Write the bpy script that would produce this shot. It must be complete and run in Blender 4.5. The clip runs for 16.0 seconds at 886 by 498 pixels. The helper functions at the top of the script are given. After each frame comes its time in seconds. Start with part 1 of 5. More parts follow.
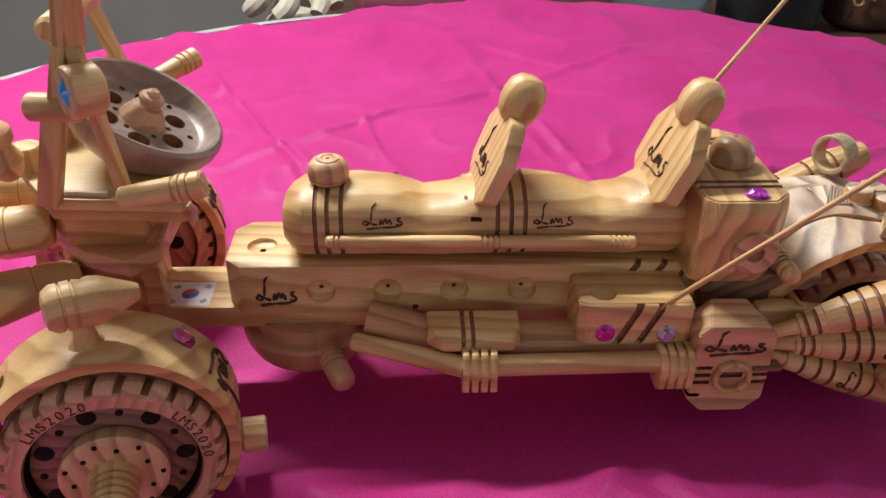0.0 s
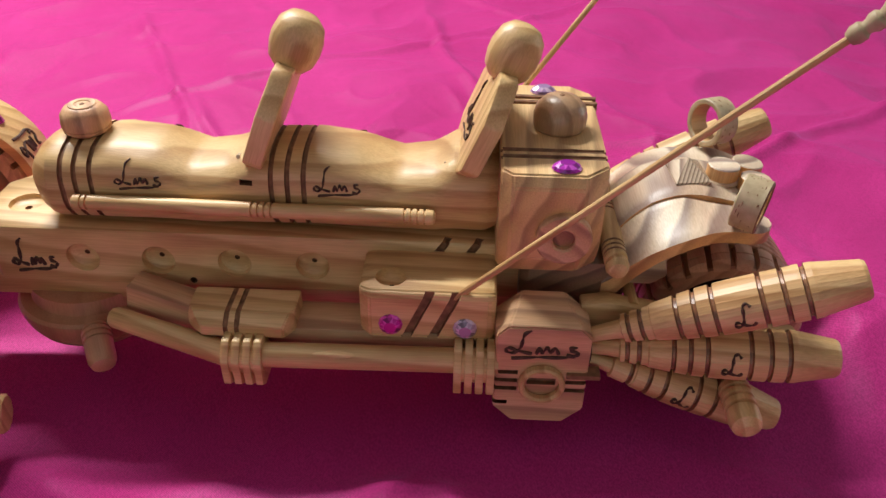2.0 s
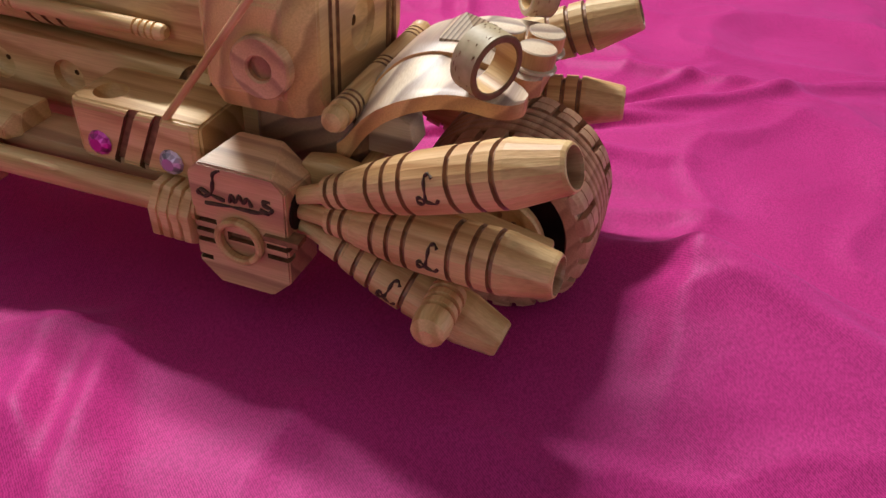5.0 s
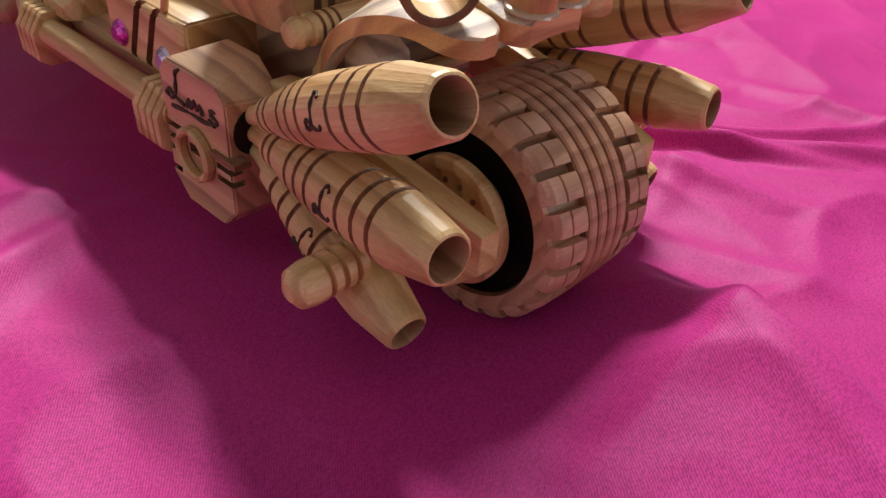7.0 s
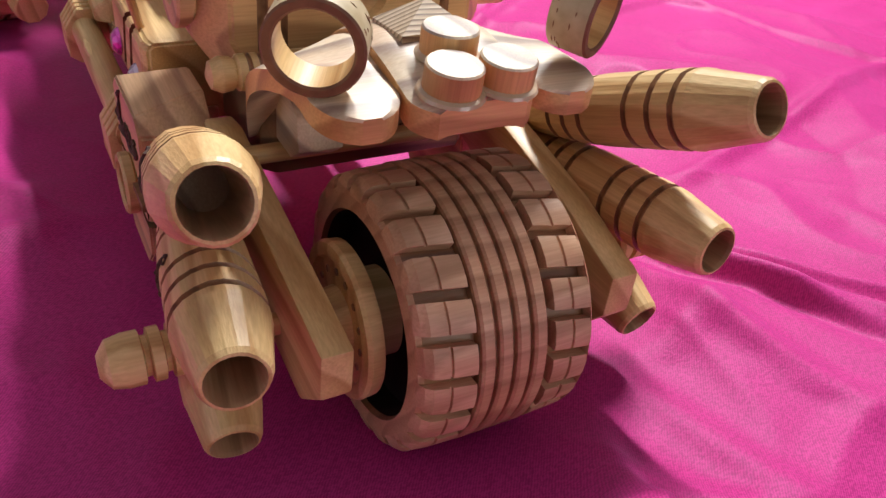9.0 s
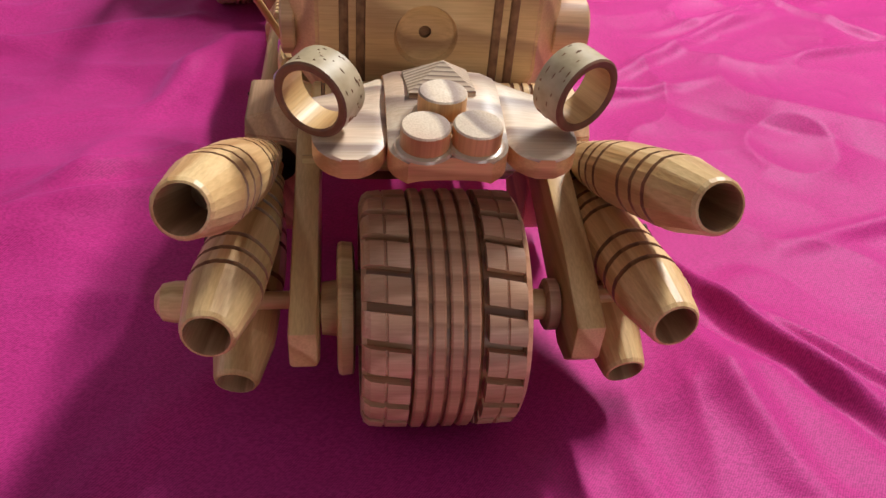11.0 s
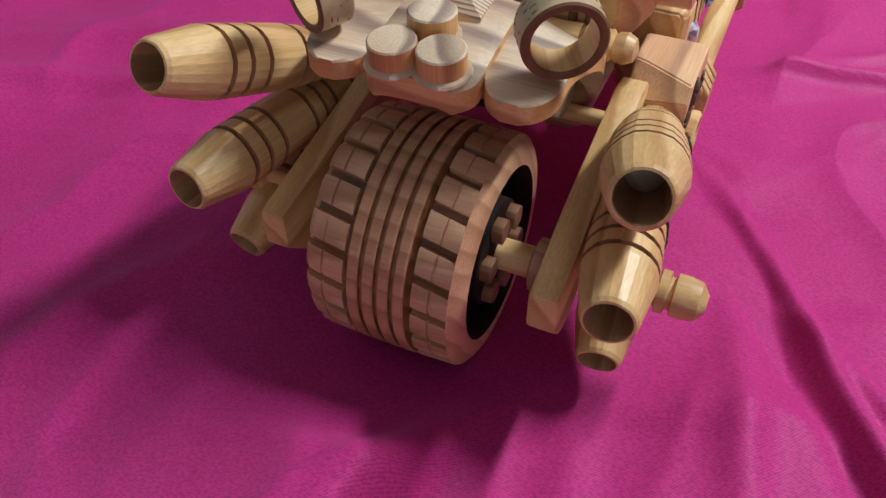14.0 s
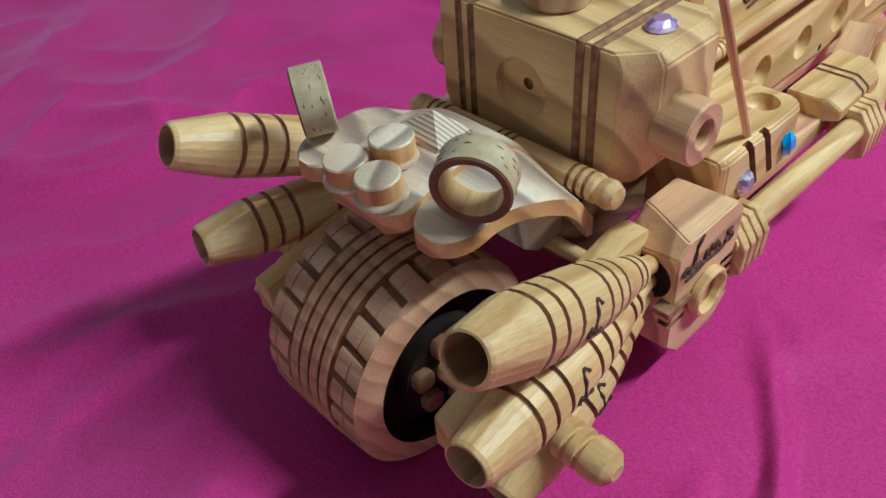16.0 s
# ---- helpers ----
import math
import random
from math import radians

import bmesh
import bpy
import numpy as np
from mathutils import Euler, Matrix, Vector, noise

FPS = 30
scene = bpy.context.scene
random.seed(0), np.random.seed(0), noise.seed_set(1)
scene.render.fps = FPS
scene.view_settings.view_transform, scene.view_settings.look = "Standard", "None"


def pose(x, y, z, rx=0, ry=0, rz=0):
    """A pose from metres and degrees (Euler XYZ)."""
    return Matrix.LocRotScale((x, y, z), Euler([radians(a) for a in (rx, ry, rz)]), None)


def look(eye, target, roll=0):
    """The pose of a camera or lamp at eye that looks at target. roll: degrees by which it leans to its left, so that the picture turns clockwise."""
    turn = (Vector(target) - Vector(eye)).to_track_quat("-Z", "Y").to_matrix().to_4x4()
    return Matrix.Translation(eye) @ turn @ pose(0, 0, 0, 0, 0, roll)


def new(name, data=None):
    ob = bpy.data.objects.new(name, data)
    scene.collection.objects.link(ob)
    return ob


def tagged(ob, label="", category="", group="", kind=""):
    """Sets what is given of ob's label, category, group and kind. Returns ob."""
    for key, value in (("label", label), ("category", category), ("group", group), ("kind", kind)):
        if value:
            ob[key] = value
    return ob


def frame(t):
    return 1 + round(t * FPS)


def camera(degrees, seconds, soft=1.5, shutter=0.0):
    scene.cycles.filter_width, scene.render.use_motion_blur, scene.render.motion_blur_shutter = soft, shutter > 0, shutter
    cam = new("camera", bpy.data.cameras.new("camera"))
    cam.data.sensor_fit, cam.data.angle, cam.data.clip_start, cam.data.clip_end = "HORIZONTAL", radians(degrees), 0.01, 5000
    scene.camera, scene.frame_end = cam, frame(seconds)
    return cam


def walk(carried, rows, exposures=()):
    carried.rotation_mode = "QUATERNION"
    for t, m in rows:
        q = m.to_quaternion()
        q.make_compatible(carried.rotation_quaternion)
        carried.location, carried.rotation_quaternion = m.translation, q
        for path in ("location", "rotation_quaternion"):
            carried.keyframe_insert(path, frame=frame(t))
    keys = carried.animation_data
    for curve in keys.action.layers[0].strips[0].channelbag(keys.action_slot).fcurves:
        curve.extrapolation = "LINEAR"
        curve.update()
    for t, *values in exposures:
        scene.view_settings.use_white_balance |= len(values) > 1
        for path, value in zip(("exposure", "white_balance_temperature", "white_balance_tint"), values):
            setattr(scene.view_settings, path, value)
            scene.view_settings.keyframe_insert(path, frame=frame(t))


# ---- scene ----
cam = camera(58.33, 16.0)
PATH = [
    (0, (-0.19702, -0.39066, 0.32276), (-0.18440, -0.13590, 0.16484), 0.92),
    (0.5, (-0.16284, -0.37423, 0.31546), (-0.16965, -0.12257, 0.15229), 0.13),
    (1, (-0.11903, -0.36481, 0.30969), (-0.12958, -0.11602, 0.14238), 0.46),
    (1.5, (-0.08426, -0.34426, 0.29286), (-0.09435, -0.09690, 0.12341), 0.62),
    (2, (-0.05874, -0.33113, 0.29551), (-0.06809, -0.08514, 0.12404), 0.87),
    (2.5, (-0.01851, -0.34045, 0.29914), (-0.02780, -0.09478, 0.12720), 1.58),
    (3, (0.00077, -0.34959, 0.30896), (-0.01303, -0.10501, 0.13578), 3.18),
    (3.5, (0.02984, -0.34402, 0.31241), (0.00368, -0.10208, 0.13695), 3.85),
    (4, (0.06225, -0.32054, 0.27800), (0.02535, -0.08232, 0.09941), 4.44),
    (4.5, (0.09653, -0.29139, 0.24569), (0.04348, -0.05900, 0.06354), 3.68),
    (5, (0.12697, -0.28152, 0.23212), (0.05696, -0.05385, 0.04974), 3.78),
    (5.2, (0.13847, -0.27653, 0.22463), (0.05996, -0.04937, 0.04511), 3.35),
    (7.3, (0.21678, -0.17731, 0.18134), (0.04345, -0.00450, 0.00787), 4.62),
    (7.5, (0.21710, -0.16698, 0.17875), (0.03730, 0.00204, 0.00815), 5.12),
    (8, (0.21471, -0.14167, 0.17658), (0.02596, 0.01670, 0.00543), 6.01),
    (8.5, (0.21524, -0.12030, 0.18374), (0.01852, 0.02894, 0.01336), 6.92),
    (8.7, (0.21810, -0.11017, 0.18457), (0.01746, 0.03354, 0.01400), 7.23),
    (10.8, (0.26588, -0.04022, 0.21610), (0.03317, 0.00302, 0.03176), 5.43),
    (11, (0.27050, -0.02773, 0.22782), (0.03866, 0.00897, 0.04100), 5.06),
    (11.5, (0.28720, -0.00555, 0.24214), (0.05274, 0.00829, 0.05550), 3.43),
    (12, (0.28612, 0.01175, 0.23987), (0.05288, 0.00615, 0.05128), 2.16),
    (12.5, (0.28435, 0.05144, 0.23484), (0.05423, 0.01990, 0.04497), -0.00),
    (13, (0.26973, 0.06436, 0.23261), (0.05204, 0.00332, 0.03542), -1.02),
    (13.5, (0.25822, 0.08003, 0.23546), (0.05111, 0.00664, 0.03121), -1.00),
    (14, (0.24941, 0.09106, 0.22751), (0.05441, 0.00187, 0.01770), -0.56),
    (14.5, (0.23294, 0.12658, 0.23153), (0.04874, 0.00554, 0.02801), -2.09),
    (15, (0.22250, 0.14695, 0.23447), (0.05393, -0.00032, 0.03474), -4.15),
    (15.5, (0.21183, 0.15740, 0.24715), (0.05530, -0.00675, 0.05079), -5.18),
    (16, (0.18766, 0.16929, 0.24957), (0.03813, -0.00329, 0.05500), -5.04),
]
walk(cam, [(t, look(eye, target, roll)) for t, eye, target, roll in PATH],
     exposures=[(0, 0.10, 6500, 7), (5, 0.12, 6500, 8), (7.3, 0.33, 6350, 7), (8.7, 0.42, 6300, 7), (11, 0.06, 6350, 9), (13, -0.12, 6350, 8), (14.5, -0.36, 5800, 0), (16, -0.36, 5250, -12)])

# ---- world and light ----
world = bpy.data.worlds.new("world")
scene.world = world
world.use_nodes = True
wn = world.node_tree.nodes
sky = wn.new("ShaderNodeTexSky")
sky.sky_type, sky.sun_disc = "NISHITA", False
sky.sun_elevation, sky.sun_rotation = radians(40), radians(0)
wn["Background"].inputs["Strength"].default_value = 0.08
world.node_tree.links.new(sky.outputs[0], wn["Background"].inputs["Color"])


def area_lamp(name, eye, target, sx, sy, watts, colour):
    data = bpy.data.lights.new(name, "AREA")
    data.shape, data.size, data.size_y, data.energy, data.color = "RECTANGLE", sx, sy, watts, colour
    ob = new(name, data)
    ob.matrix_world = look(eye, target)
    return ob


area_lamp("skylight", (-0.80, 0.80, 1.33), (-0.80, 0.02, 0.1), 0.95, 0.07, 44, (1.0, 0.98, 0.95))
# Added broad overhead fill lamp; no canopy is built for it
area_lamp("overhead_fill", (0.0, 0.1, 1.335), (0.0, 0.1, 0.0), 3.6, 3.2, 6.8, (0.86, 0.93, 1.0))
# Added fill lamp from the east, in front of a made-up window
area_lamp("east_fill", (2.36, 0.90, 0.55), (0.05, 0.0, 0.1), 1.3, 1.1, 7.6, (1.0, 0.95, 0.90))
# Added weak warm fill lamp from the south, at an invented doorway
area_lamp("south_fill", (-0.10, -2.19, 0.45), (-0.05, 0.0, 0.1), 1.8, 1.5, 3.2, (1.0, 0.84, 0.72))


# ---- materials ----
def material(name, rough=0.5, metal=0.0, coat=0.0):
    m = bpy.data.materials.new(name)
    m.use_nodes = True
    nt = m.node_tree
    p = nt.nodes["Principled BSDF"]
    p.inputs["Roughness"].default_value = rough
    p.inputs["Metallic"].default_value = metal
    p.inputs["Coat Weight"].default_value = coat
    p.inputs["Coat Roughness"].default_value = 0.32
    return m, nt, p


def node(nt, kind, **values):
    n = nt.nodes.new(kind)
    for key, value in values.items():
        if key in n.inputs:
            n.inputs[key].default_value = value
    return n


def ramp(nt, stops):
    n = nt.nodes.new("ShaderNodeValToRGB")
    while len(n.color_ramp.elements) < len(stops):
        n.color_ramp.elements.new(0.5)
    for e, (pos, col) in zip(n.color_ramp.elements, stops):
        e.position, e.color = pos, (*col, 1)
    return n


def wood(name, pale, mid, dark, rings=110.0, rough=0.45, coat=0.35):
    """Lacquered softwood with the grain along the part's own X axis: rings round a pith off to one side."""
    m, nt, p = material(name, rough, 0, coat)
    link = nt.links.new
    tc, info = nt.nodes.new("ShaderNodeTexCoord"), nt.nodes.new("ShaderNodeObjectInfo")
    # shift each part to a place of its own in the log
    shift = node(nt, "ShaderNodeVectorMath")
    shift.operation = "MULTIPLY_ADD"
    comb = nt.nodes.new("ShaderNodeCombineXYZ")
    for k in range(3):
        link(info.outputs["Random"], comb.inputs[k])
    shift.inputs[1].default_value = (3.1, 0.09, -0.07)
    shift.inputs[2].default_value = (0.0, 0.05, 0.12)
    link(comb.outputs[0], shift.inputs[0])
    add = node(nt, "ShaderNodeVectorMath")
    link(tc.outputs["Object"], add.inputs[0])
    link(shift.outputs[0], add.inputs[1])
    # slow waver of the grain along the part
    stretch = node(nt, "ShaderNodeVectorMath")
    stretch.operation = "MULTIPLY"
    stretch.inputs[1].default_value = (6.0, 22.0, 22.0)
    link(add.outputs[0], stretch.inputs[0])
    wav = node(nt, "ShaderNodeTexNoise", Scale=1.0, Detail=2.0)
    link(stretch.outputs[0], wav.inputs["Vector"])
    sep = nt.nodes.new("ShaderNodeSeparateXYZ")
    link(add.outputs[0], sep.inputs[0])
    rad = nt.nodes.new("ShaderNodeCombineXYZ")
    tilt = node(nt, "ShaderNodeMath")
    tilt.operation = "MULTIPLY_ADD"
    tilt.inputs[1].default_value = 0.08
    link(sep.outputs[0], tilt.inputs[0])
    link(sep.outputs[1], tilt.inputs[2])
    link(tilt.outputs[0], rad.inputs[1])
    link(sep.outputs[2], rad.inputs[2])
    ln = node(nt, "ShaderNodeVectorMath")
    ln.operation = "LENGTH"
    link(rad.outputs[0], ln.inputs[0])
    mul = node(nt, "ShaderNodeMath")
    mul.operation = "MULTIPLY_ADD"
    mul.inputs[1].default_value = rings
    link(ln.outputs["Value"], mul.inputs[0])
    wam = node(nt, "ShaderNodeMath")
    wam.operation = "MULTIPLY"
    wam.inputs[1].default_value = 2.0
    link(wav.outputs["Fac"], wam.inputs[0])
    link(wam.outputs[0], mul.inputs[2])
    fr = node(nt, "ShaderNodeMath")
    fr.operation = "FRACT"
    link(mul.outputs[0], fr.inputs[0])
    cr = ramp(nt, [(0.0, pale), (0.42, mid), (0.78, dark), (0.88, dark), (1.0, pale)])
    link(fr.outputs[0], cr.inputs[0])
    # fine fibres
    fib = node(nt, "ShaderNodeVectorMath")
    fib.operation = "MULTIPLY"
    fib.inputs[1].default_value = (60.0, 1500.0, 1500.0)
    link(add.outputs[0], fib.inputs[0])
    fn = node(nt, "ShaderNodeTexNoise", Scale=1.0, Detail=3.0)
    link(fib.outputs[0], fn.inputs["Vector"])
    # soft blotches
    bl = node(nt, "ShaderNodeTexNoise", Scale=38.0, Detail=2.0)
    link(add.outputs[0], bl.inputs["Vector"])
    mix = nt.nodes.new("ShaderNodeMix")
    mix.data_type, mix.blend_type = "RGBA", "MULTIPLY"
    mix.inputs["Factor"].default_value = 1.0
    fr2 = ramp(nt, [(0.30, (0.84, 0.79, 0.73)), (0.65, (1, 1, 1))])
    link(fn.outputs["Fac"], fr2.inputs[0])
    link(cr.outputs[0], mix.inputs[6])
    link(fr2.outputs[0], mix.inputs[7])
    mix2 = nt.nodes.new("ShaderNodeMix")
    mix2.data_type, mix2.blend_type = "RGBA", "MULTIPLY"
    mix2.inputs["Factor"].default_value = 1.0
    br = ramp(nt, [(0.30, (0.86, 0.82, 0.78)), (0.70, (1, 1, 1))])
    link(bl.outputs["Fac"], br.inputs[0])
    link(mix.outputs[2], mix2.inputs[6])
    link(br.outputs[0], mix2.inputs[7])
    # each board has a tone of its own, and faint pinkish and greyish clouds
    tone = ramp(nt, [(0.0, (0.88, 0.85, 0.82)), (0.5, (1.0, 0.98, 0.96)), (1.0, (1.06, 1.06, 1.10))])
    link(info.outputs["Random"], tone.inputs[0])
    mix3 = nt.nodes.new("ShaderNodeMix")
    mix3.data_type, mix3.blend_type = "RGBA", "MULTIPLY"
    mix3.inputs["Factor"].default_value = 1.0
    link(mix2.outputs[2], mix3.inputs[6])
    link(tone.outputs[0], mix3.inputs[7])
    cl = node(nt, "ShaderNodeTexNoise", Scale=70.0, Detail=3.0, Roughness=0.6)
    link(stretch.outputs[0], cl.inputs["Vector"])
    cl.inputs["Scale"].default_value = 1.6
    clr = ramp(nt, [(0.36, (0.93, 0.84, 0.82)), (0.50, (1, 1, 1)), (0.66, (1.02, 1.04, 1.10))])
    link(cl.outputs["Fac"], clr.inputs[0])
    mix4 = nt.nodes.new("ShaderNodeMix")
    mix4.data_type, mix4.blend_type = "RGBA", "MULTIPLY"
    mix4.inputs["Factor"].default_value = 1.0
    link(mix3.outputs[2], mix4.inputs[6])
    link(clr.outputs[0], mix4.inputs[7])
    link(mix4.outputs[2], p.inputs["Base Color"])
    bump = node(nt, "ShaderNodeBump", Strength=0.25, Distance=0.0005)
    link(fn.outputs["Fac"], bump.inputs["Height"])
    link(bump.outputs[0], p.inputs["Normal"])
    return m


def speckled(name, a, b, scale, rough, coat=0.0, bump_h=0.0002, metal=0.0):
    """A plain surface with small variations of tone and a fine relief."""
    m, nt, p = material(name, rough, metal, coat)
    tc = nt.nodes.new("ShaderNodeTexCoord")
    n = node(nt, "ShaderNodeTexNoise", Scale=scale, Detail=4.0)
    nt.links.new(tc.outputs["Object"], n.inputs["Vector"])
    r = ramp(nt, [(0.3, a), (0.7, b)])
    nt.links.new(n.outputs["Fac"], r.inputs[0])
    nt.links.new(r.outputs[0], p.inputs["Base Color"])
    b2 = node(nt, "ShaderNodeBump", Strength=0.3, Distance=bump_h)
    nt.links.new(n.outputs["Fac"], b2.inputs["Height"])
    nt.links.new(b2.outputs[0], p.inputs["Normal"])
    return m


PINE = wood("pine", (0.84, 0.61, 0.30), (0.79, 0.55, 0.25), (0.62, 0.385, 0.155), rings=120.0, rough=0.52, coat=0.25)
PINE_BOLD = wood("bold_pine", (0.80, 0.56, 0.27), (0.75, 0.50, 0.22), (0.50, 0.31, 0.14), rings=95.0, rough=0.55, coat=0.28)
# Stripes are grain; the pale grey carries the sky's sheen on fender tops
PINE_PALE_SHEEN = wood("pale_sheen_striped_pine", (0.86, 0.74, 0.57), (0.80, 0.66, 0.49), (0.38, 0.285, 0.235), rings=85.0, rough=0.52, coat=0.3)
# Reddened pine: puts the cloth's pink bounce on the exhaust blocks into colour
PINE_RED = wood("reddish_pine", (0.83, 0.55, 0.32), (0.78, 0.49, 0.27), (0.52, 0.30, 0.17), rings=110.0, rough=0.55, coat=0.25)
PINE_EDGE = wood("sawn_edge_pine", (0.82, 0.50, 0.22), (0.76, 0.43, 0.17), (0.54, 0.28, 0.11), rings=90.0, rough=0.55, coat=0.25)
RIDGED = wood("ridged_wood", (0.80, 0.68, 0.50), (0.66, 0.52, 0.38), (0.25, 0.16, 0.11), rings=620.0, rough=0.5, coat=0.2)
TYREWOOD = wood("brown_wood", (0.72, 0.45, 0.29), (0.67, 0.40, 0.25), (0.52, 0.295, 0.175), rings=150.0, rough=0.5, coat=0.2)
RIMWOOD = wood("grey_brown_wood", (0.40, 0.32, 0.285), (0.37, 0.295, 0.26), (0.32, 0.25, 0.215), rings=120.0, rough=0.38, coat=0.4)
DARKWOOD = wood("dark_wood", (0.36, 0.21, 0.12), (0.30, 0.17, 0.095), (0.18, 0.095, 0.055), rings=140.0)
DOMEWOOD = wood("tawny_wood", (0.62, 0.40, 0.23), (0.56, 0.35, 0.19), (0.40, 0.23, 0.12), rings=130.0, rough=0.4, coat=0.5)
DRUMWOOD = wood("smooth_reddish_wood", (0.60, 0.33, 0.19), (0.58, 0.31, 0.175), (0.52, 0.27, 0.145), rings=60.0, rough=0.45, coat=0.3)
BROWNWOOD = wood("brown_cut_wood", (0.42, 0.22, 0.10), (0.36, 0.18, 0.08), (0.25, 0.12, 0.055), rings=140.0)
BURNT_SHADE = speckled("burnt_shade_wood", (0.15, 0.065, 0.028), (0.32, 0.16, 0.075), 260, 0.7)
# Near-black wood for the wheel bowls, one rear hub and the dark discs
NEAR_BLACK = speckled("near_black_wood", (0.008, 0.006, 0.006), (0.028, 0.014, 0.010), 90, 0.7)
NEAR_BLACK.node_tree.nodes["Principled BSDF"].inputs["Specular IOR Level"].default_value = 0.12
INK = speckled("scorched_mark", (0.028, 0.011, 0.007), (0.11, 0.045, 0.024), 420, 0.7)
LIP = speckled("scorched_lip", (0.13, 0.05, 0.022), (0.22, 0.095, 0.045), 180, 0.6)
BARK = speckled("bamboo_skin", (0.36, 0.27, 0.15), (0.55, 0.44, 0.28), 160, 0.5)
GLUE = speckled("dried_glue", (0.50, 0.34, 0.22), (0.62, 0.46, 0.32), 300, 0.08, 1.0)
FLAGWHITE = speckled("sticker_white", (0.70, 0.70, 0.72), (0.80, 0.80, 0.82), 40, 0.25, 0.5)
FLAGRED = speckled("sticker_red", (0.52, 0.10, 0.09), (0.60, 0.14, 0.12), 60, 0.3)
FLAGBLUE = speckled("sticker_blue", (0.05, 0.13, 0.40), (0.08, 0.18, 0.48), 60, 0.3)
FLAGBLACK = speckled("sticker_black", (0.02, 0.02, 0.02), (0.05, 0.05, 0.05), 60, 0.4)


def gem_material(name, colour):
    m, nt, p = material(name, 0.12, 0.3, 0.8)
    g = nt.nodes.new("ShaderNodeNewGeometry")
    r = ramp(nt, [(0.0, tuple(c * 0.35 for c in colour)), (0.55, colour), (1.0, tuple(min(1, c * 1.5 + 0.12) for c in colour))])
    nt.links.new(g.outputs["Random Per Island"], r.inputs[0])
    nt.links.new(r.outputs[0], p.inputs["Base Color"])
    return m


GEM_PINK = gem_material("magenta_gem", (0.70, 0.01, 0.42))
GEM_DEEP = gem_material("deep_magenta_gem", (0.42, 0.004, 0.20))
GEM_PURPLE = gem_material("purple_gem", (0.60, 0.02, 0.62))
GEM_CLEAR = gem_material("clear_gem", (0.55, 0.45, 0.62))
GEM_LILAC = gem_material("lilac_gem", (0.72, 0.45, 0.88))
GEM_BLUE = gem_material("blue_gem", (0.01, 0.36, 0.95))


def cloth_material():
    m, nt, p = material("pink_satin", 0.48)
    link = nt.links.new
    p.inputs["Sheen Weight"].default_value = 0.2
    p.inputs["Sheen Tint"].default_value = (0.95, 0.35, 1.0, 1)
    p.inputs["Specular IOR Level"].default_value = 0.16
    p.inputs["Specular Tint"].default_value = (0.95, 0.6, 1.0, 1)
    p.inputs["Sheen Roughness"].default_value = 0.4
    p.inputs["Anisotropic"].default_value = 0.4
    tc = nt.nodes.new("ShaderNodeTexCoord")
    n1 = node(nt, "ShaderNodeTexNoise", Scale=7.0, Detail=3.0)
    link(tc.outputs["Object"], n1.inputs["Vector"])
    r = ramp(nt, [(0.3, (0.475, 0.028, 0.190)), (0.7, (0.56, 0.041, 0.242))])
    link(n1.outputs["Fac"], r.inputs[0])
    # fine slanting threads
    turn = node(nt, "ShaderNodeMapping")
    turn.inputs["Rotation"].default_value = (0, 0, radians(38))
    turn.inputs["Scale"].default_value = (1400.0, 700.0, 700.0)
    link(tc.outputs["Object"], turn.inputs["Vector"])
    w0 = node(nt, "ShaderNodeTexNoise", Scale=1.0, Detail=1.0)
    link(turn.outputs[0], w0.inputs["Vector"])
    turn2 = node(nt, "ShaderNodeMapping")
    turn2.inputs["Rotation"].default_value = (0, 0, radians(-52))
    link(tc.outputs["Object"], turn2.inputs["Vector"])
    twill = node(nt, "ShaderNodeTexWave", Scale=390.0, Distortion=3.0, Detail=1.0)
    link(turn2.outputs[0], twill.inputs["Vector"])
    w = node(nt, "ShaderNodeMath")
    w.operation = "MULTIPLY_ADD"
    w.inputs[1].default_value = 0.22
    link(twill.outputs["Fac"], w.inputs[0])
    w1 = node(nt, "ShaderNodeMath")
    w1.operation = "MULTIPLY"
    w1.inputs[1].default_value = 0.78
    link(w0.outputs["Fac"], w1.inputs[0])
    link(w1.outputs[0], w.inputs[2])
    mix = nt.nodes.new("ShaderNodeMix")
    mix.data_type, mix.blend_type = "RGBA", "MULTIPLY"
    mix.inputs["Factor"].default_value = 0.62
    r2 = ramp(nt, [(0.34, (0.46, 0.40, 0.46)), (0.62, (1.06, 1.12, 1.08))])
    link(w.outputs[0], r2.inputs[0])
    link(r.outputs[0], mix.inputs[6])
    link(r2.outputs[0], mix.inputs[7])
    link(mix.outputs[2], p.inputs["Base Color"])
    n2 = node(nt, "ShaderNodeTexNoise", Scale=45.0, Detail=3.0)
    link(tc.outputs["Object"], n2.inputs["Vector"])
    n3 = node(nt, "ShaderNodeTexNoise", Scale=9.0, Detail=3.0, Roughness=0.45)
    n3.noise_type, n3.normalize = "RIDGED_MULTIFRACTAL", False
    link(tc.outputs["Object"], n3.inputs["Vector"])
    b0 = node(nt, "ShaderNodeBump", Strength=0.22, Distance=0.002)
    link(n3.outputs["Fac"], b0.inputs["Height"])
    b1 = node(nt, "ShaderNodeBump", Strength=0.25, Distance=0.002)
    link(b0.outputs[0], b1.inputs["Normal"])
    link(n2.outputs["Fac"], b1.inputs["Height"])
    b2 = node(nt, "ShaderNodeBump", Strength=0.45, Distance=0.0003)
    link(w.outputs[0], b2.inputs["Height"])
    link(b1.outputs[0], b2.inputs["Normal"])
    link(b2.outputs[0], p.inputs["Normal"])
    return m


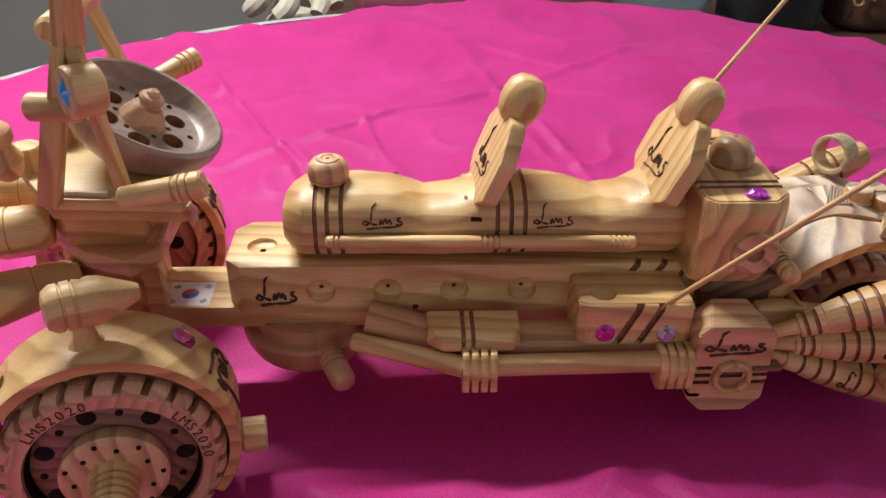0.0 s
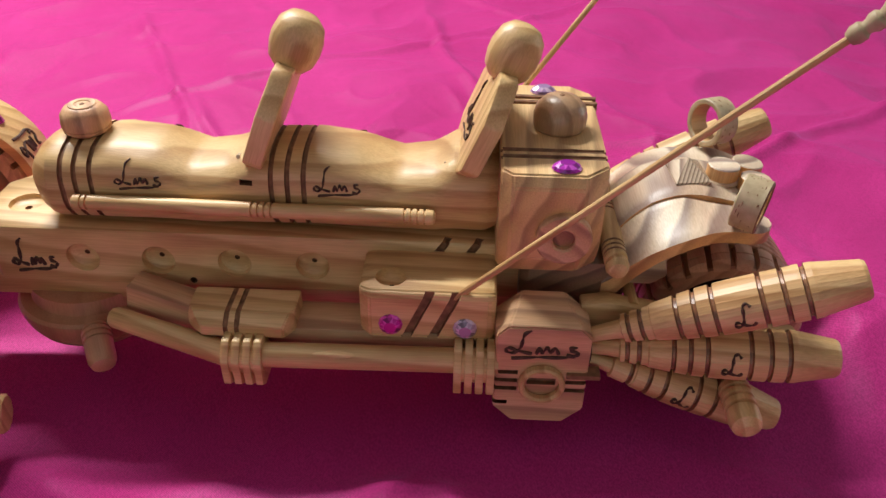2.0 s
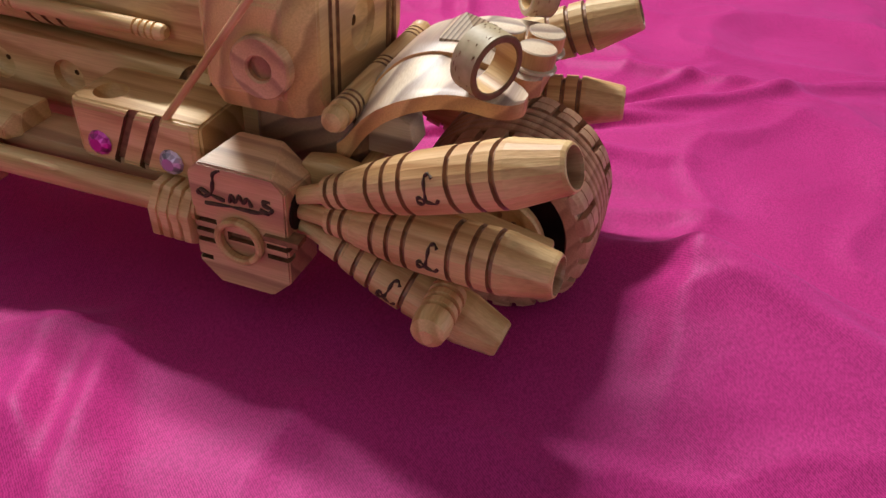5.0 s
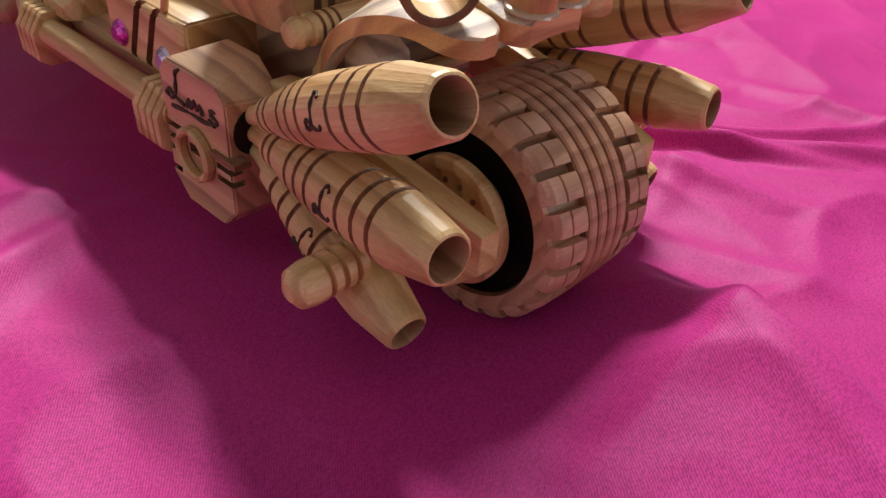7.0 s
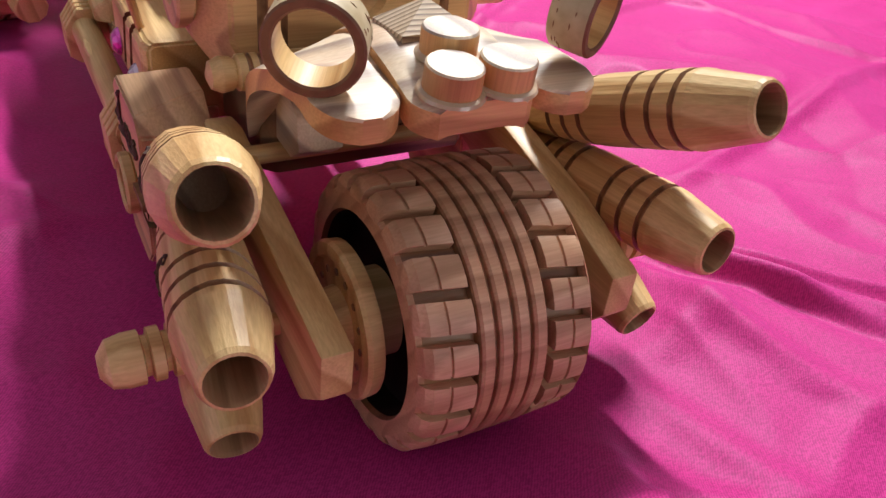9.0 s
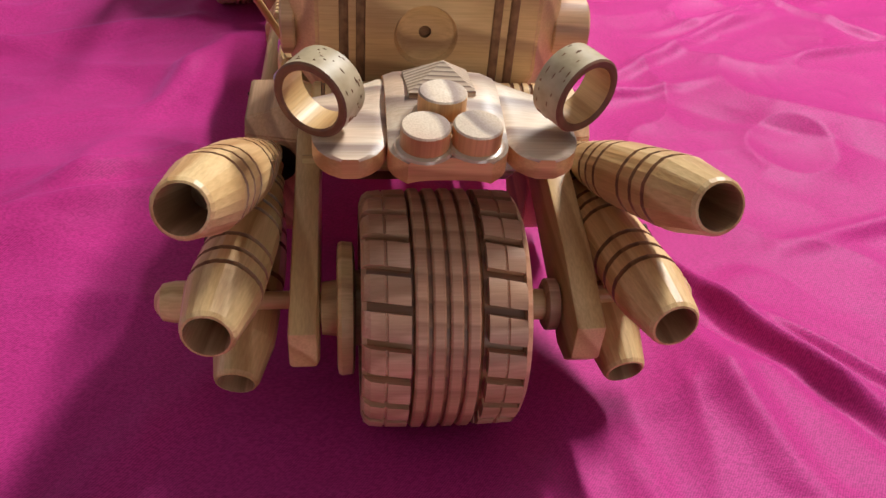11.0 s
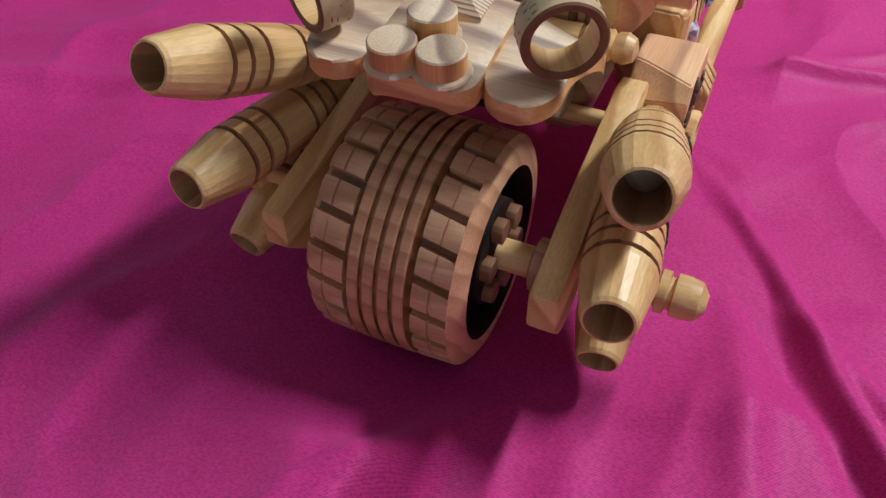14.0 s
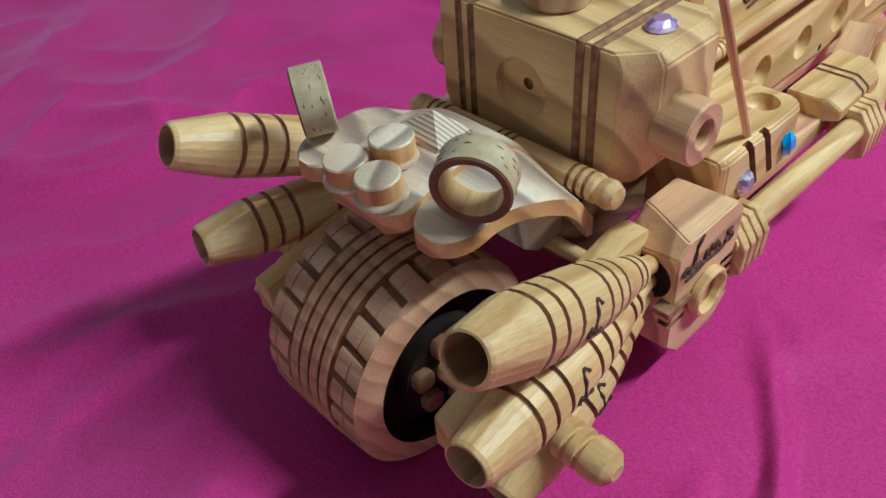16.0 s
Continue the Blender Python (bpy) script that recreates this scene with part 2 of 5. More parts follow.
CLOTH = cloth_material()

# ---- building helpers: all lengths of the model in millimetres ----
MM = 0.001


def frame_to(a, b, up=(0, 0, 1)):
    """The frame with its origin at a, X towards b, Z as near up as can be."""
    a, b = Vector(a), Vector(b)
    x = (b - a).normalized()
    y = Vector(up).cross(x)
    if y.length < 1e-4:
        y = Vector((0, 1, 0)).cross(x)
    y.normalize()
    z = x.cross(y)
    m = Matrix((x, y, z)).transposed().to_4x4()
    m.translation = a
    return m


def thing(name, label, category, group="", at=(0, 0, 0)):
    e = new(name)
    e.empty_display_size = 0.02
    e.location = Vector(at)
    return tagged(e, label, category, group)


def part(name, bm, mats, parent, label="", m=None, smooth=True):
    """One mesh object out of a bmesh in millimetres, placed by the frame m (millimetres too), under its parent."""
    for v in bm.verts:
        v.co *= MM
    me = bpy.data.meshes.new(name)
    bmesh.ops.recalc_face_normals(bm, faces=bm.faces)
    bm.to_mesh(me)
    bm.free()
    for mat in mats if isinstance(mats, (list, tuple)) else [mats]:
        me.materials.append(mat)
    if smooth:
        me.shade_smooth()
        me.set_sharp_from_angle(angle=radians(32))
    ob = new(name, me)
    place = m.copy() if m else Matrix()
    place.translation = place.translation * MM
    if parent is not None:
        ob.parent = parent
        up = Matrix()
        p = parent
        while p is not None:
            up = p.matrix_basis @ up
            p = p.parent
        place = up.inverted() @ place
    ob.matrix_basis = place
    if label:
        ob["label"] = label
    return ob


def grooved(points, grooves, width=1.3, depth=0.9):
    """A profile (x, r) with narrow burnt grooves cut in: rows of x, r and whether the band that ends there is burnt."""
    xs = [p[0] for p in points]
    rs = [p[1] for p in points]
    r_at = lambda x: float(np.interp(x, xs, rs))
    out = [(x, r, 0) for x, r in points if not any(abs(x - g) < width * 0.75 for g in grooves)]
    for g in grooves:
        r = r_at(g)
        out += [(g - width / 2, r_at(g - width / 2), 0), (g - width * 0.28, r - depth, 1), (g + width * 0.28, r - depth, 1), (g + width / 2, r_at(g + width / 2), 1)]
    return sorted(out)


def lathe(rows, n=28, bore=None, wobble=0.0, seed=0):
    """Turned part along X from rows (x, r, burnt). bore: (depth, radius at the mouth) of a hole in the far end, in the
    third material inside.
    """
    rnd = random.Random(seed)
    bm = bmesh.new()
    rows = [(*r, 0)[:3] for r in rows]
    rings = []
    jit = [1 + rnd.uniform(-wobble, wobble) for _ in range(n)]
    for x, r, _ in rows:
        rings.append([bm.verts.new((x, r * jit[k] * math.cos(2 * math.pi * k / n), r * jit[k] * math.sin(2 * math.pi * k / n))) for k in range(n)])
    for i in range(len(rows) - 1):
        for k in range(n):
            f = bm.faces.new((rings[i][k], rings[i][(k + 1) % n], rings[i + 1][(k + 1) % n], rings[i + 1][k]))
            f.material_index = 1 if rows[i + 1][2] else 0
    bm.faces.new(rings[0])
    if bore:
        deep, br = bore
        x1 = rows[-1][0]
        prev = rings[-1]
        for j, (x, r) in enumerate(((x1 + 0.2, br + 0.25), (x1 - 1.0, br), (x1 - deep, br * 0.8))):
            ring = [bm.verts.new((x, r * math.cos(2 * math.pi * k / n), r * math.sin(2 * math.pi * k / n))) for k in range(n)]
            for k in range(n):
                f = bm.faces.new((prev[k], prev[(k + 1) % n], ring[(k + 1) % n], ring[k]))
                f.material_index = 0 if j == 0 else 2
            prev = ring
        f = bm.faces.new(prev)
        f.material_index = 2
    else:
        bm.faces.new(rings[-1])
    return bm


def block(poly, a, b, axis="y", bevel=0.8, seg=2):
    """A prism: the outline poly in the two other axes (in x, y, z order) drawn out from a to b along axis, edges eased."""
    bm = bmesh.new()
    k = "xyz".index(axis)
    order = [i for i in range(3) if i != k]

    def vert(p, d):
        c = [0, 0, 0]
        c[order[0]], c[order[1]], c[k] = p[0], p[1], d
        return bm.verts.new(c)

    lo, hi = [vert(p, a) for p in poly], [vert(p, b) for p in poly]
    bm.faces.new(lo), bm.faces.new(hi)
    n = len(poly)
    for i in range(n):
        bm.faces.new((lo[i], lo[(i + 1) % n], hi[(i + 1) % n], hi[i]))
    bmesh.ops.recalc_face_normals(bm, faces=bm.faces)
    if bevel:
        bmesh.ops.bevel(bm, geom=bm.edges, offset=bevel, segments=seg, affect="EDGES", profile=0.5)
    return bm


def oct_poly(x0, x1, z0, z1, c):
    return [(x0 + c, z0), (x1 - c, z0), (x1, z0 + c), (x1, z1 - c), (x1 - c, z1), (x0 + c, z1), (x0, z1 - c), (x0, z0 + c)]


def ring_bm(r0, r1, depth, n=32, bev=0.7, burnt_lip=False):
    """A ring along X from 0 to depth, with eased lips."""
    rows = [(0, r0 + bev), (0, r1 - bev), (bev, r1), (depth - bev, r1), (depth, r1 - bev), (depth, r0 + bev), (depth - bev, r0), (bev, r0)]
    bm = bmesh.new()
    rings = [[bm.verts.new((x, r * math.cos(2 * math.pi * k / n), r * math.sin(2 * math.pi * k / n))) for k in range(n)] for x, r in rows]
    for i in range(len(rows)):
        j = (i + 1) % len(rows)
        for k in range(n):
            f = bm.faces.new((rings[i][k], rings[i][(k + 1) % n], rings[j][(k + 1) % n], rings[j][k]))
            if i in (3, 4, 5, 0, 7):
                f.material_index = 1 if burnt_lip and i in (3, 4, 5) else 0
            if i in (6,):
                f.material_index = 2 if burnt_lip else 0
    return bm


def tube(points, r, n=8):
    """A round line through points, ends closed; its cross-section is carried along without twisting."""
    bm = bmesh.new()
    pts = [Vector(p) for p in points]
    rings, side = [], None
    for i, p in enumerate(pts):
        d = (pts[min(i + 1, len(pts) - 1)] - pts[max(i - 1, 0)]).normalized()
        if side is None:
            side = d.cross(Vector((0, 0, 1)) if abs(d.z) < 0.9 else Vector((0, 1, 0)))
        side = (side - d * side.dot(d)).normalized()
        up = side.cross(d)
        rr = r[i] if isinstance(r, (list, tuple)) else r
        rings.append([bm.verts.new(p + rr * (math.cos(2 * math.pi * k / n) * side + math.sin(2 * math.pi * k / n) * up)) for k in range(n)])
    for a, b in zip(rings, rings[1:]):
        for k in range(n):
            bm.faces.new((a[k], a[(k + 1) % n], b[(k + 1) % n], b[k]))
    bm.faces.new(rings[0]), bm.faces.new(rings[-1])
    return bm


def merge(*bms):
    out = bmesh.new()
    for b in bms:
        me = bpy.data.meshes.new("tmp")
        b.to_mesh(me)
        b.free()
        out.from_mesh(me)
        bpy.data.meshes.remove(me)
    return out


def carve(bm, *cutters):
    """The solid bm with the cutters taken out of it, one by one. The cutters' own material slots stay on the cut faces."""
    def temp(b):
        me = bpy.data.meshes.new("tmp")
        bmesh.ops.recalc_face_normals(b, faces=b.faces)
        b.to_mesh(me)
        b.free()
        for mat in (PINE, BURNT_SHADE, DARKWOOD):
            me.materials.append(mat)
        return new("tmp", me)

    solid, tools = temp(bm), [temp(c) for c in cutters]
    for t in tools:
        mod = solid.modifiers.new("cut", "BOOLEAN")
        mod.object, mod.operation, mod.solver = t, "DIFFERENCE", "EXACT"
        deps = bpy.context.evaluated_depsgraph_get()
        done = bpy.data.meshes.new_from_object(solid.evaluated_get(deps))
        solid.modifiers.remove(mod)
        if len(done.polygons) > len(solid.data.polygons) // 2:
            old, solid.data = solid.data, done
            bpy.data.meshes.remove(old)
        else:
            bpy.data.meshes.remove(done)
    out = bmesh.new()
    out.from_mesh(solid.data)
    for o in (solid, *tools):
        me = o.data
        bpy.data.objects.remove(o)
        bpy.data.meshes.remove(me)
    return out


def dish(at, way, r, depth, pin=1.4):
    """Cutter for a turned dish with a burnt pin hole in the middle, sunk at a place against the way."""
    b = lathe([(-depth - 2, pin, 1), (-depth, pin, 1), (-depth + 0.01, r * 0.42, 0), (-depth * 0.9, r * 0.68, 0), (-depth * 0.62, r * 0.90, 0), (-depth * 0.2, r * 0.985, 0), (0, r, 0), (2, r, 0)], 28)
    for f in b.faces:
        if all(v.co.x < -depth - 1.9 for v in f.verts):
            f.material_index = 1
    b.transform(frame_to(at, Vector(at) + Vector(way)))
    return b


def slot(points, r=1.0):
    """Cutter for a burnt round-bottomed groove; on the footboard its brown is painted shade."""
    b = tube(points, r, 8)
    for f in b.faces:
        f.material_index = 1
    return b


def smoothline(pts, n=6):
    """Catmull-Rom through 2D points."""
    out = []
    P = [pts[0], *pts, pts[-1]]
    for i in range(1, len(P) - 2):
        for k in range(n):
            t = k / n
            p0, p1, p2, p3 = (np.array(P[j], float) for j in (i - 1, i, i + 1, i + 2))
            out.append(0.5 * (2 * p1 + (p2 - p0) * t + (2 * p0 - 5 * p1 + 4 * p2 - p3) * t * t + (3 * p1 - p0 - 3 * p2 + p3) * t ** 3))
    out.append(np.array(pts[-1], float))
    return out


SWIRL = [[(0.30, 0.98), (0.22, 0.86), (0.20, 0.60), (0.17, 0.34), (0.08, 0.20), (0.01, 0.28), (0.05, 0.38), (0.16, 0.28), (0.32, 0.20)],
         [(0.38, 0.20), (0.41, 0.42), (0.45, 0.24), (0.50, 0.43), (0.54, 0.26), (0.60, 0.42), (0.64, 0.22)],
         [(0.86, 0.46), (0.78, 0.44), (0.79, 0.36), (0.88, 0.28), (0.84, 0.18), (0.74, 0.20)],
         [(0.08, 0.02), (0.40, 0.08), (0.70, 0.10), (0.84, 0.16)]]
HOOK = [[(0.85, 0.85), (0.70, 0.98), (0.52, 0.90), (0.48, 0.60), (0.40, 0.25), (0.20, 0.08), (0.02, 0.18), (0.15, 0.32), (0.40, 0.16), (0.75, 0.05), (0.95, 0.18)]]


def scorch(name, parent, m, w, h, strokes=SWIRL, thick=0.55, wrap=None, lift=0.15):
    """Burnt pen flourish on a face: drawn in the X-Z plane of the frame m, w by h millimetres. wrap: gives the depth y at (x, z)."""
    bms = []
    for s in strokes:
        pts = smoothline(s)
        rr = [thick * (0.55 + 0.75 * abs(math.sin(2.3 * i / 6 + len(s)))) for i in range(len(pts))]
        bms.append(tube([(p[0] * w, (wrap(p[0] * w, p[1] * h) if wrap else 0) - lift, p[1] * h) for p in pts], rr, 6))
    return part(name, merge(*bms), INK, parent, "brown scorched flourish", m)


def gem(parent, mat, at, normal, r=6.0, sides=10, oval=1.0, height=3.2, label="faceted glass gem"):
    """A cut stone with its facets as islands of their own, on a dab of glue."""
    bm = bmesh.new()

    def ring(rr, z, off=0.0):
        off += 0.5 if sides == 4 else 0.0
        return [Vector((rr * oval * math.cos(2 * math.pi * (k + off) / sides), rr * math.sin(2 * math.pi * (k + off) / sides), z)) for k in range(sides)]

    a, b, c = ring(r, 0.4), ring(r * 0.86, height * 0.55, 0.5), ring(r * 0.5, height)
    for k in range(sides):
        j = (k + 1) % sides
        for tri in ((a[k], a[j], b[k]), (b[k], a[j], b[j]), (b[k], b[j], c[j]), (b[k], c[j], c[k])):
            bm.faces.new([bm.verts.new(p) for p in tri])
    bm.faces.new([bm.verts.new(p) for p in c])
    bm.faces.new([bm.verts.new(p) for p in ring(r, 0.4)])
    rot = Vector((0, 0, 1)).rotation_difference(Vector(normal).normalized()).to_matrix().to_4x4()
    rot.translation = Vector(at)
    return part("gem", bm, mat, parent, label, rot, smooth=False)


# ---- the table, its cloth and the room ----
TABLE_C, TABLE_R, TABLE_Z = Vector((-0.08, 0.13)), 0.725, -0.0015


def fold_line(x, y, x0, y0, x1, y1, width, height):
    """A soft ridge along the line from one place to another."""
    dx, dy = x1 - x0, y1 - y0
    L = math.hypot(dx, dy)
    u = ((x - x0) * dx + (y - y0) * dy) / L
    d = ((x - x0) * dy - (y - y0) * dx) / L
    d += 0.012 * noise.noise((u * 9, x0 * 31, y0 * 17))
    fade = max(0.0, min(1.0, (u + 0.04) / 0.08)) * max(0.0, min(1.0, (L + 0.04 - u) / 0.08))
    return height * fade * math.exp(-(d / width) ** 2)


FOLDS = [
    (0.110, 0.041, 0.181, 0.013, 0.009, 0.006), (0.181, 0.013, 0.300, -0.010, 0.010, 0.006), (-0.058, 0.082, -0.004, 0.121, 0.0045, 0.004), (-0.004, 0.121, 0.103, 0.175, 0.0045, 0.0045),
    (-0.048, 0.074, 0.004, 0.112, 0.006, -0.003), (0.004, 0.112, 0.110, 0.165, 0.006, -0.003),
    (-0.158, 0.075, -0.185, 0.190, 0.005, 0.004), (0.170, -0.135, 0.103, -0.107, 0.010, 0.003), (0.103, -0.107, 0.040, -0.060, 0.010, 0.003),
    (0.090, 0.170, 0.351, 0.359, 0.006, 0.004), (0.034, 0.139, 0.130, 0.250, 0.005, 0.004), (-0.433, 0.532, -0.277, 0.226, 0.005, 0.004), (-0.114, 0.666, -0.028, 0.573, 0.005, 0.004),
    (-0.242, 0.393, -0.219, 0.285, 0.004, 0.003), (-0.050, -0.185, -0.086, -0.112, 0.008, 0.004), (-0.020, -0.200, -0.064, -0.108, 0.007, 0.004),
    (0.072, 0.060, 0.140, 0.078, 0.008, 0.004), (0.038, 0.111, 0.120, 0.130, 0.008, 0.004), (0.104, 0.048, 0.175, 0.015, 0.006, 0.003),
    (-0.35, 0.30, 0.10, 0.62, 0.006, 0.003), (-0.02, 0.20, -0.12, 0.55, 0.006, 0.003), (-0.28, -0.14, -0.20, -0.34, 0.009, 0.004), (-0.24, -0.10, -0.16, -0.13, 0.008, 0.004),
    (0.06, 0.25, 0.20, 0.24, 0.006, 0.003), (-0.20, 0.14, -0.30, 0.30, 0.006, 0.004), (-0.05, -0.13, 0.06, -0.32, 0.010, 0.004),
]


def table_z(x):
    """The board sags a little towards the front wheels."""
    return TABLE_Z - 0.0125 * min(1.0, max(0.0, (0.0685 - x) / 0.405))


RIDGE = [(0.095, 0.037), (0.19, -0.004), (0.24, -0.027), (0.42, -0.11)]


def ridge(x, y):
    """A broad swell of the cloth: steep on its far side, falling slowly on the near one."""
    if x < 0.095:
        return 0.0
    d = y - float(np.interp(x, [p[0] for p in RIDGE], [p[1] for p in RIDGE]))
    fade = min(1.0, (x - 0.095) / 0.05)
    return 0.024 * fade * (math.exp(-(d / 0.022) ** 1.4) if d > 0 else max(0.0, 1 - abs(d) / 0.085) ** 1.15)


def cloth_height(x, y):
    far = min(1.0, max(0.0, (math.hypot((x + 0.13) * 0.5, y) - 0.06) / 0.10))
    h = 0.0085 * (noise.noise((x * 4.5, y * 4.5, 1.7)) + 0.4) * far
    h += 0.0022 * noise.noise((x * 17, y * 17, 4.2))
    # sharp creases of a cloth that has lain folded
    q = 1 - abs(noise.noise((x * 6.0 + 3, y * 6.0, 7.7)))
    h += 0.0060 * max(0.0, q - 0.72) / 0.28 * (0.3 + far)
    q = 1 - abs(noise.noise((x * 13.0, y * 13.0 + 5, 2.2)))
    h += 0.0030 * (max(0.0, q - 0.7) / 0.3) ** 1.5
    q = 1 - abs(noise.noise((x * 24.0 + 9, y * 24.0, 5.1)))
    h += 0.0005 * (max(0.0, q - 0.75) / 0.25) ** 1.5 * far
    for f in FOLDS:
        h += 1.6 * fold_line(x, y, *f)
    h += ridge(x, y)
    under = max(0.0, 1 - ((x + 0.12) / 0.27) ** 8 - ((y - 0.003) / 0.10) ** 8)
    return max(0.0, h) * (1 - 0.85 * under)


def build_cloth():
    bm = bmesh.new()
    nr, na = 270, 560
    rings = []
    centre = bm.verts.new((TABLE_C.x, TABLE_C.y, table_z(TABLE_C.x) + cloth_height(*TABLE_C)))
    for i in range(1, nr + 14):
        ring = []
        for k in range(na):
            a = 2 * math.pi * k / na
            if i <= nr:
                r = TABLE_R * i / nr
                x, y = TABLE_C.x + r * math.cos(a), TABLE_C.y + r * math.sin(a)
                z = table_z(x) + cloth_height(x, y)
            else:
                d = (i - nr) / 13
                r = TABLE_R + 0.006 * min(1, d * 6) + d * (0.035 + 0.03 * math.sin(a * 21) + 0.012 * math.sin(a * 47 + 1))
                x, y = TABLE_C.x + r * math.cos(a), TABLE_C.y + r * math.sin(a)
                z = table_z(x) - 0.58 * d + 0.001
            ring.append(bm.verts.new((x * 1000, y * 1000, z * 1000)))
        rings.append(ring)
    centre.co *= 1000
    for k in range(na):
        bm.faces.new((centre, rings[0][k], rings[0][(k + 1) % na]))
    for a, b in zip(rings, rings[1:]):
        for k in range(na):
            bm.faces.new((a[k], b[k], b[(k + 1) % na], a[(k + 1) % na]))
    ob = part("tablecloth", bm, CLOTH, None)
    ob.data.set_sharp_from_angle(angle=radians(180))
    return tagged(ob, "bright pink satin tablecloth with soft creases, over a round table", "tablecloth")


build_cloth()


def table_structure():
    t = thing("round_table", "round folding table under the pink cloth", "table", at=(TABLE_C.x, TABLE_C.y, -0.75))
    top = lathe([(-40, 700), (-38, 720), (-20, 722), (-18, 718)], 64)
    part("tabletop", top, DARKWOOD, t, "", frame_to((TABLE_C.x * 1000, TABLE_C.y * 1000, 0), (TABLE_C.x * 1000, TABLE_C.y * 1000, 100)))
    for a in range(4):
        x, y = TABLE_C.x * 1000 + 420 * math.cos(a * math.pi / 2 + 0.6), TABLE_C.y * 1000 + 420 * math.sin(a * math.pi / 2 + 0.6)
        part("leg", lathe([(0, 16), (4, 18), (718, 18), (722, 16)], 14), DARKWOOD, t, "", frame_to((x, y, -750), (x, y, 0)))


table_structure()


def bare_edge():
    """Where the cloth stops short, a strip of the pale table edge shows."""
    bm = bmesh.new()
    rows = []
    for i in range(31):
        a = radians(100 + 66 * i / 30)
        rows.append([bm.verts.new((TABLE_C.x * 1000 + r * math.cos(a), TABLE_C.y * 1000 + r * math.sin(a), z)) for r, z in ((728, -20), (745, -20), (747, -17), (745, -14), (728, -13))])
    for a, b in zip(rows, rows[1:]):
        for k in range(5):
            bm.faces.new((a[k], a[(k + 1) % 5], b[(k + 1) % 5], b[k]))
    bm.faces.new(rows[0]), bm.faces.new(rows[-1])
    part("table_edge", bm, GREYMETAL, bpy.data.objects["round_table"], "pale grey table edge")

FLOOR = speckled("grey_floor", (0.050, 0.068, 0.085), (0.075, 0.095, 0.115), 9, 0.45)
WALL = speckled("painted_wall", (0.42, 0.40, 0.38), (0.48, 0.46, 0.44), 5, 0.8)
BROWN = speckled("brown_cover", (0.07, 0.035, 0.022), (0.14, 0.07, 0.04), 22, 0.6)
BLACK = speckled("black_cover", (0.008, 0.008, 0.010), (0.02, 0.02, 0.022), 18, 0.6)
CREAM = speckled("cream_cord", (0.55, 0.50, 0.40), (0.70, 0.66, 0.56), 60, 0.6)
ROSE = speckled("rose_cover", (0.24, 0.05, 0.10), (0.32, 0.08, 0.14), 14, 0.7)
GREYMETAL = speckled("grey_trim", (0.35, 0.36, 0.37), (0.45, 0.46, 0.47), 30, 0.4)


GOLD = speckled("gold_thread", (0.45, 0.27, 0.08), (0.58, 0.38, 0.14), 90, 0.4)
SKYGLASS, _, glass = material("bluish_glass", 0.08)
glass.inputs["Base Color"].default_value = (0.75, 0.88, 0.95, 1)
glass.inputs["Transmission Weight"].default_value = 0.85


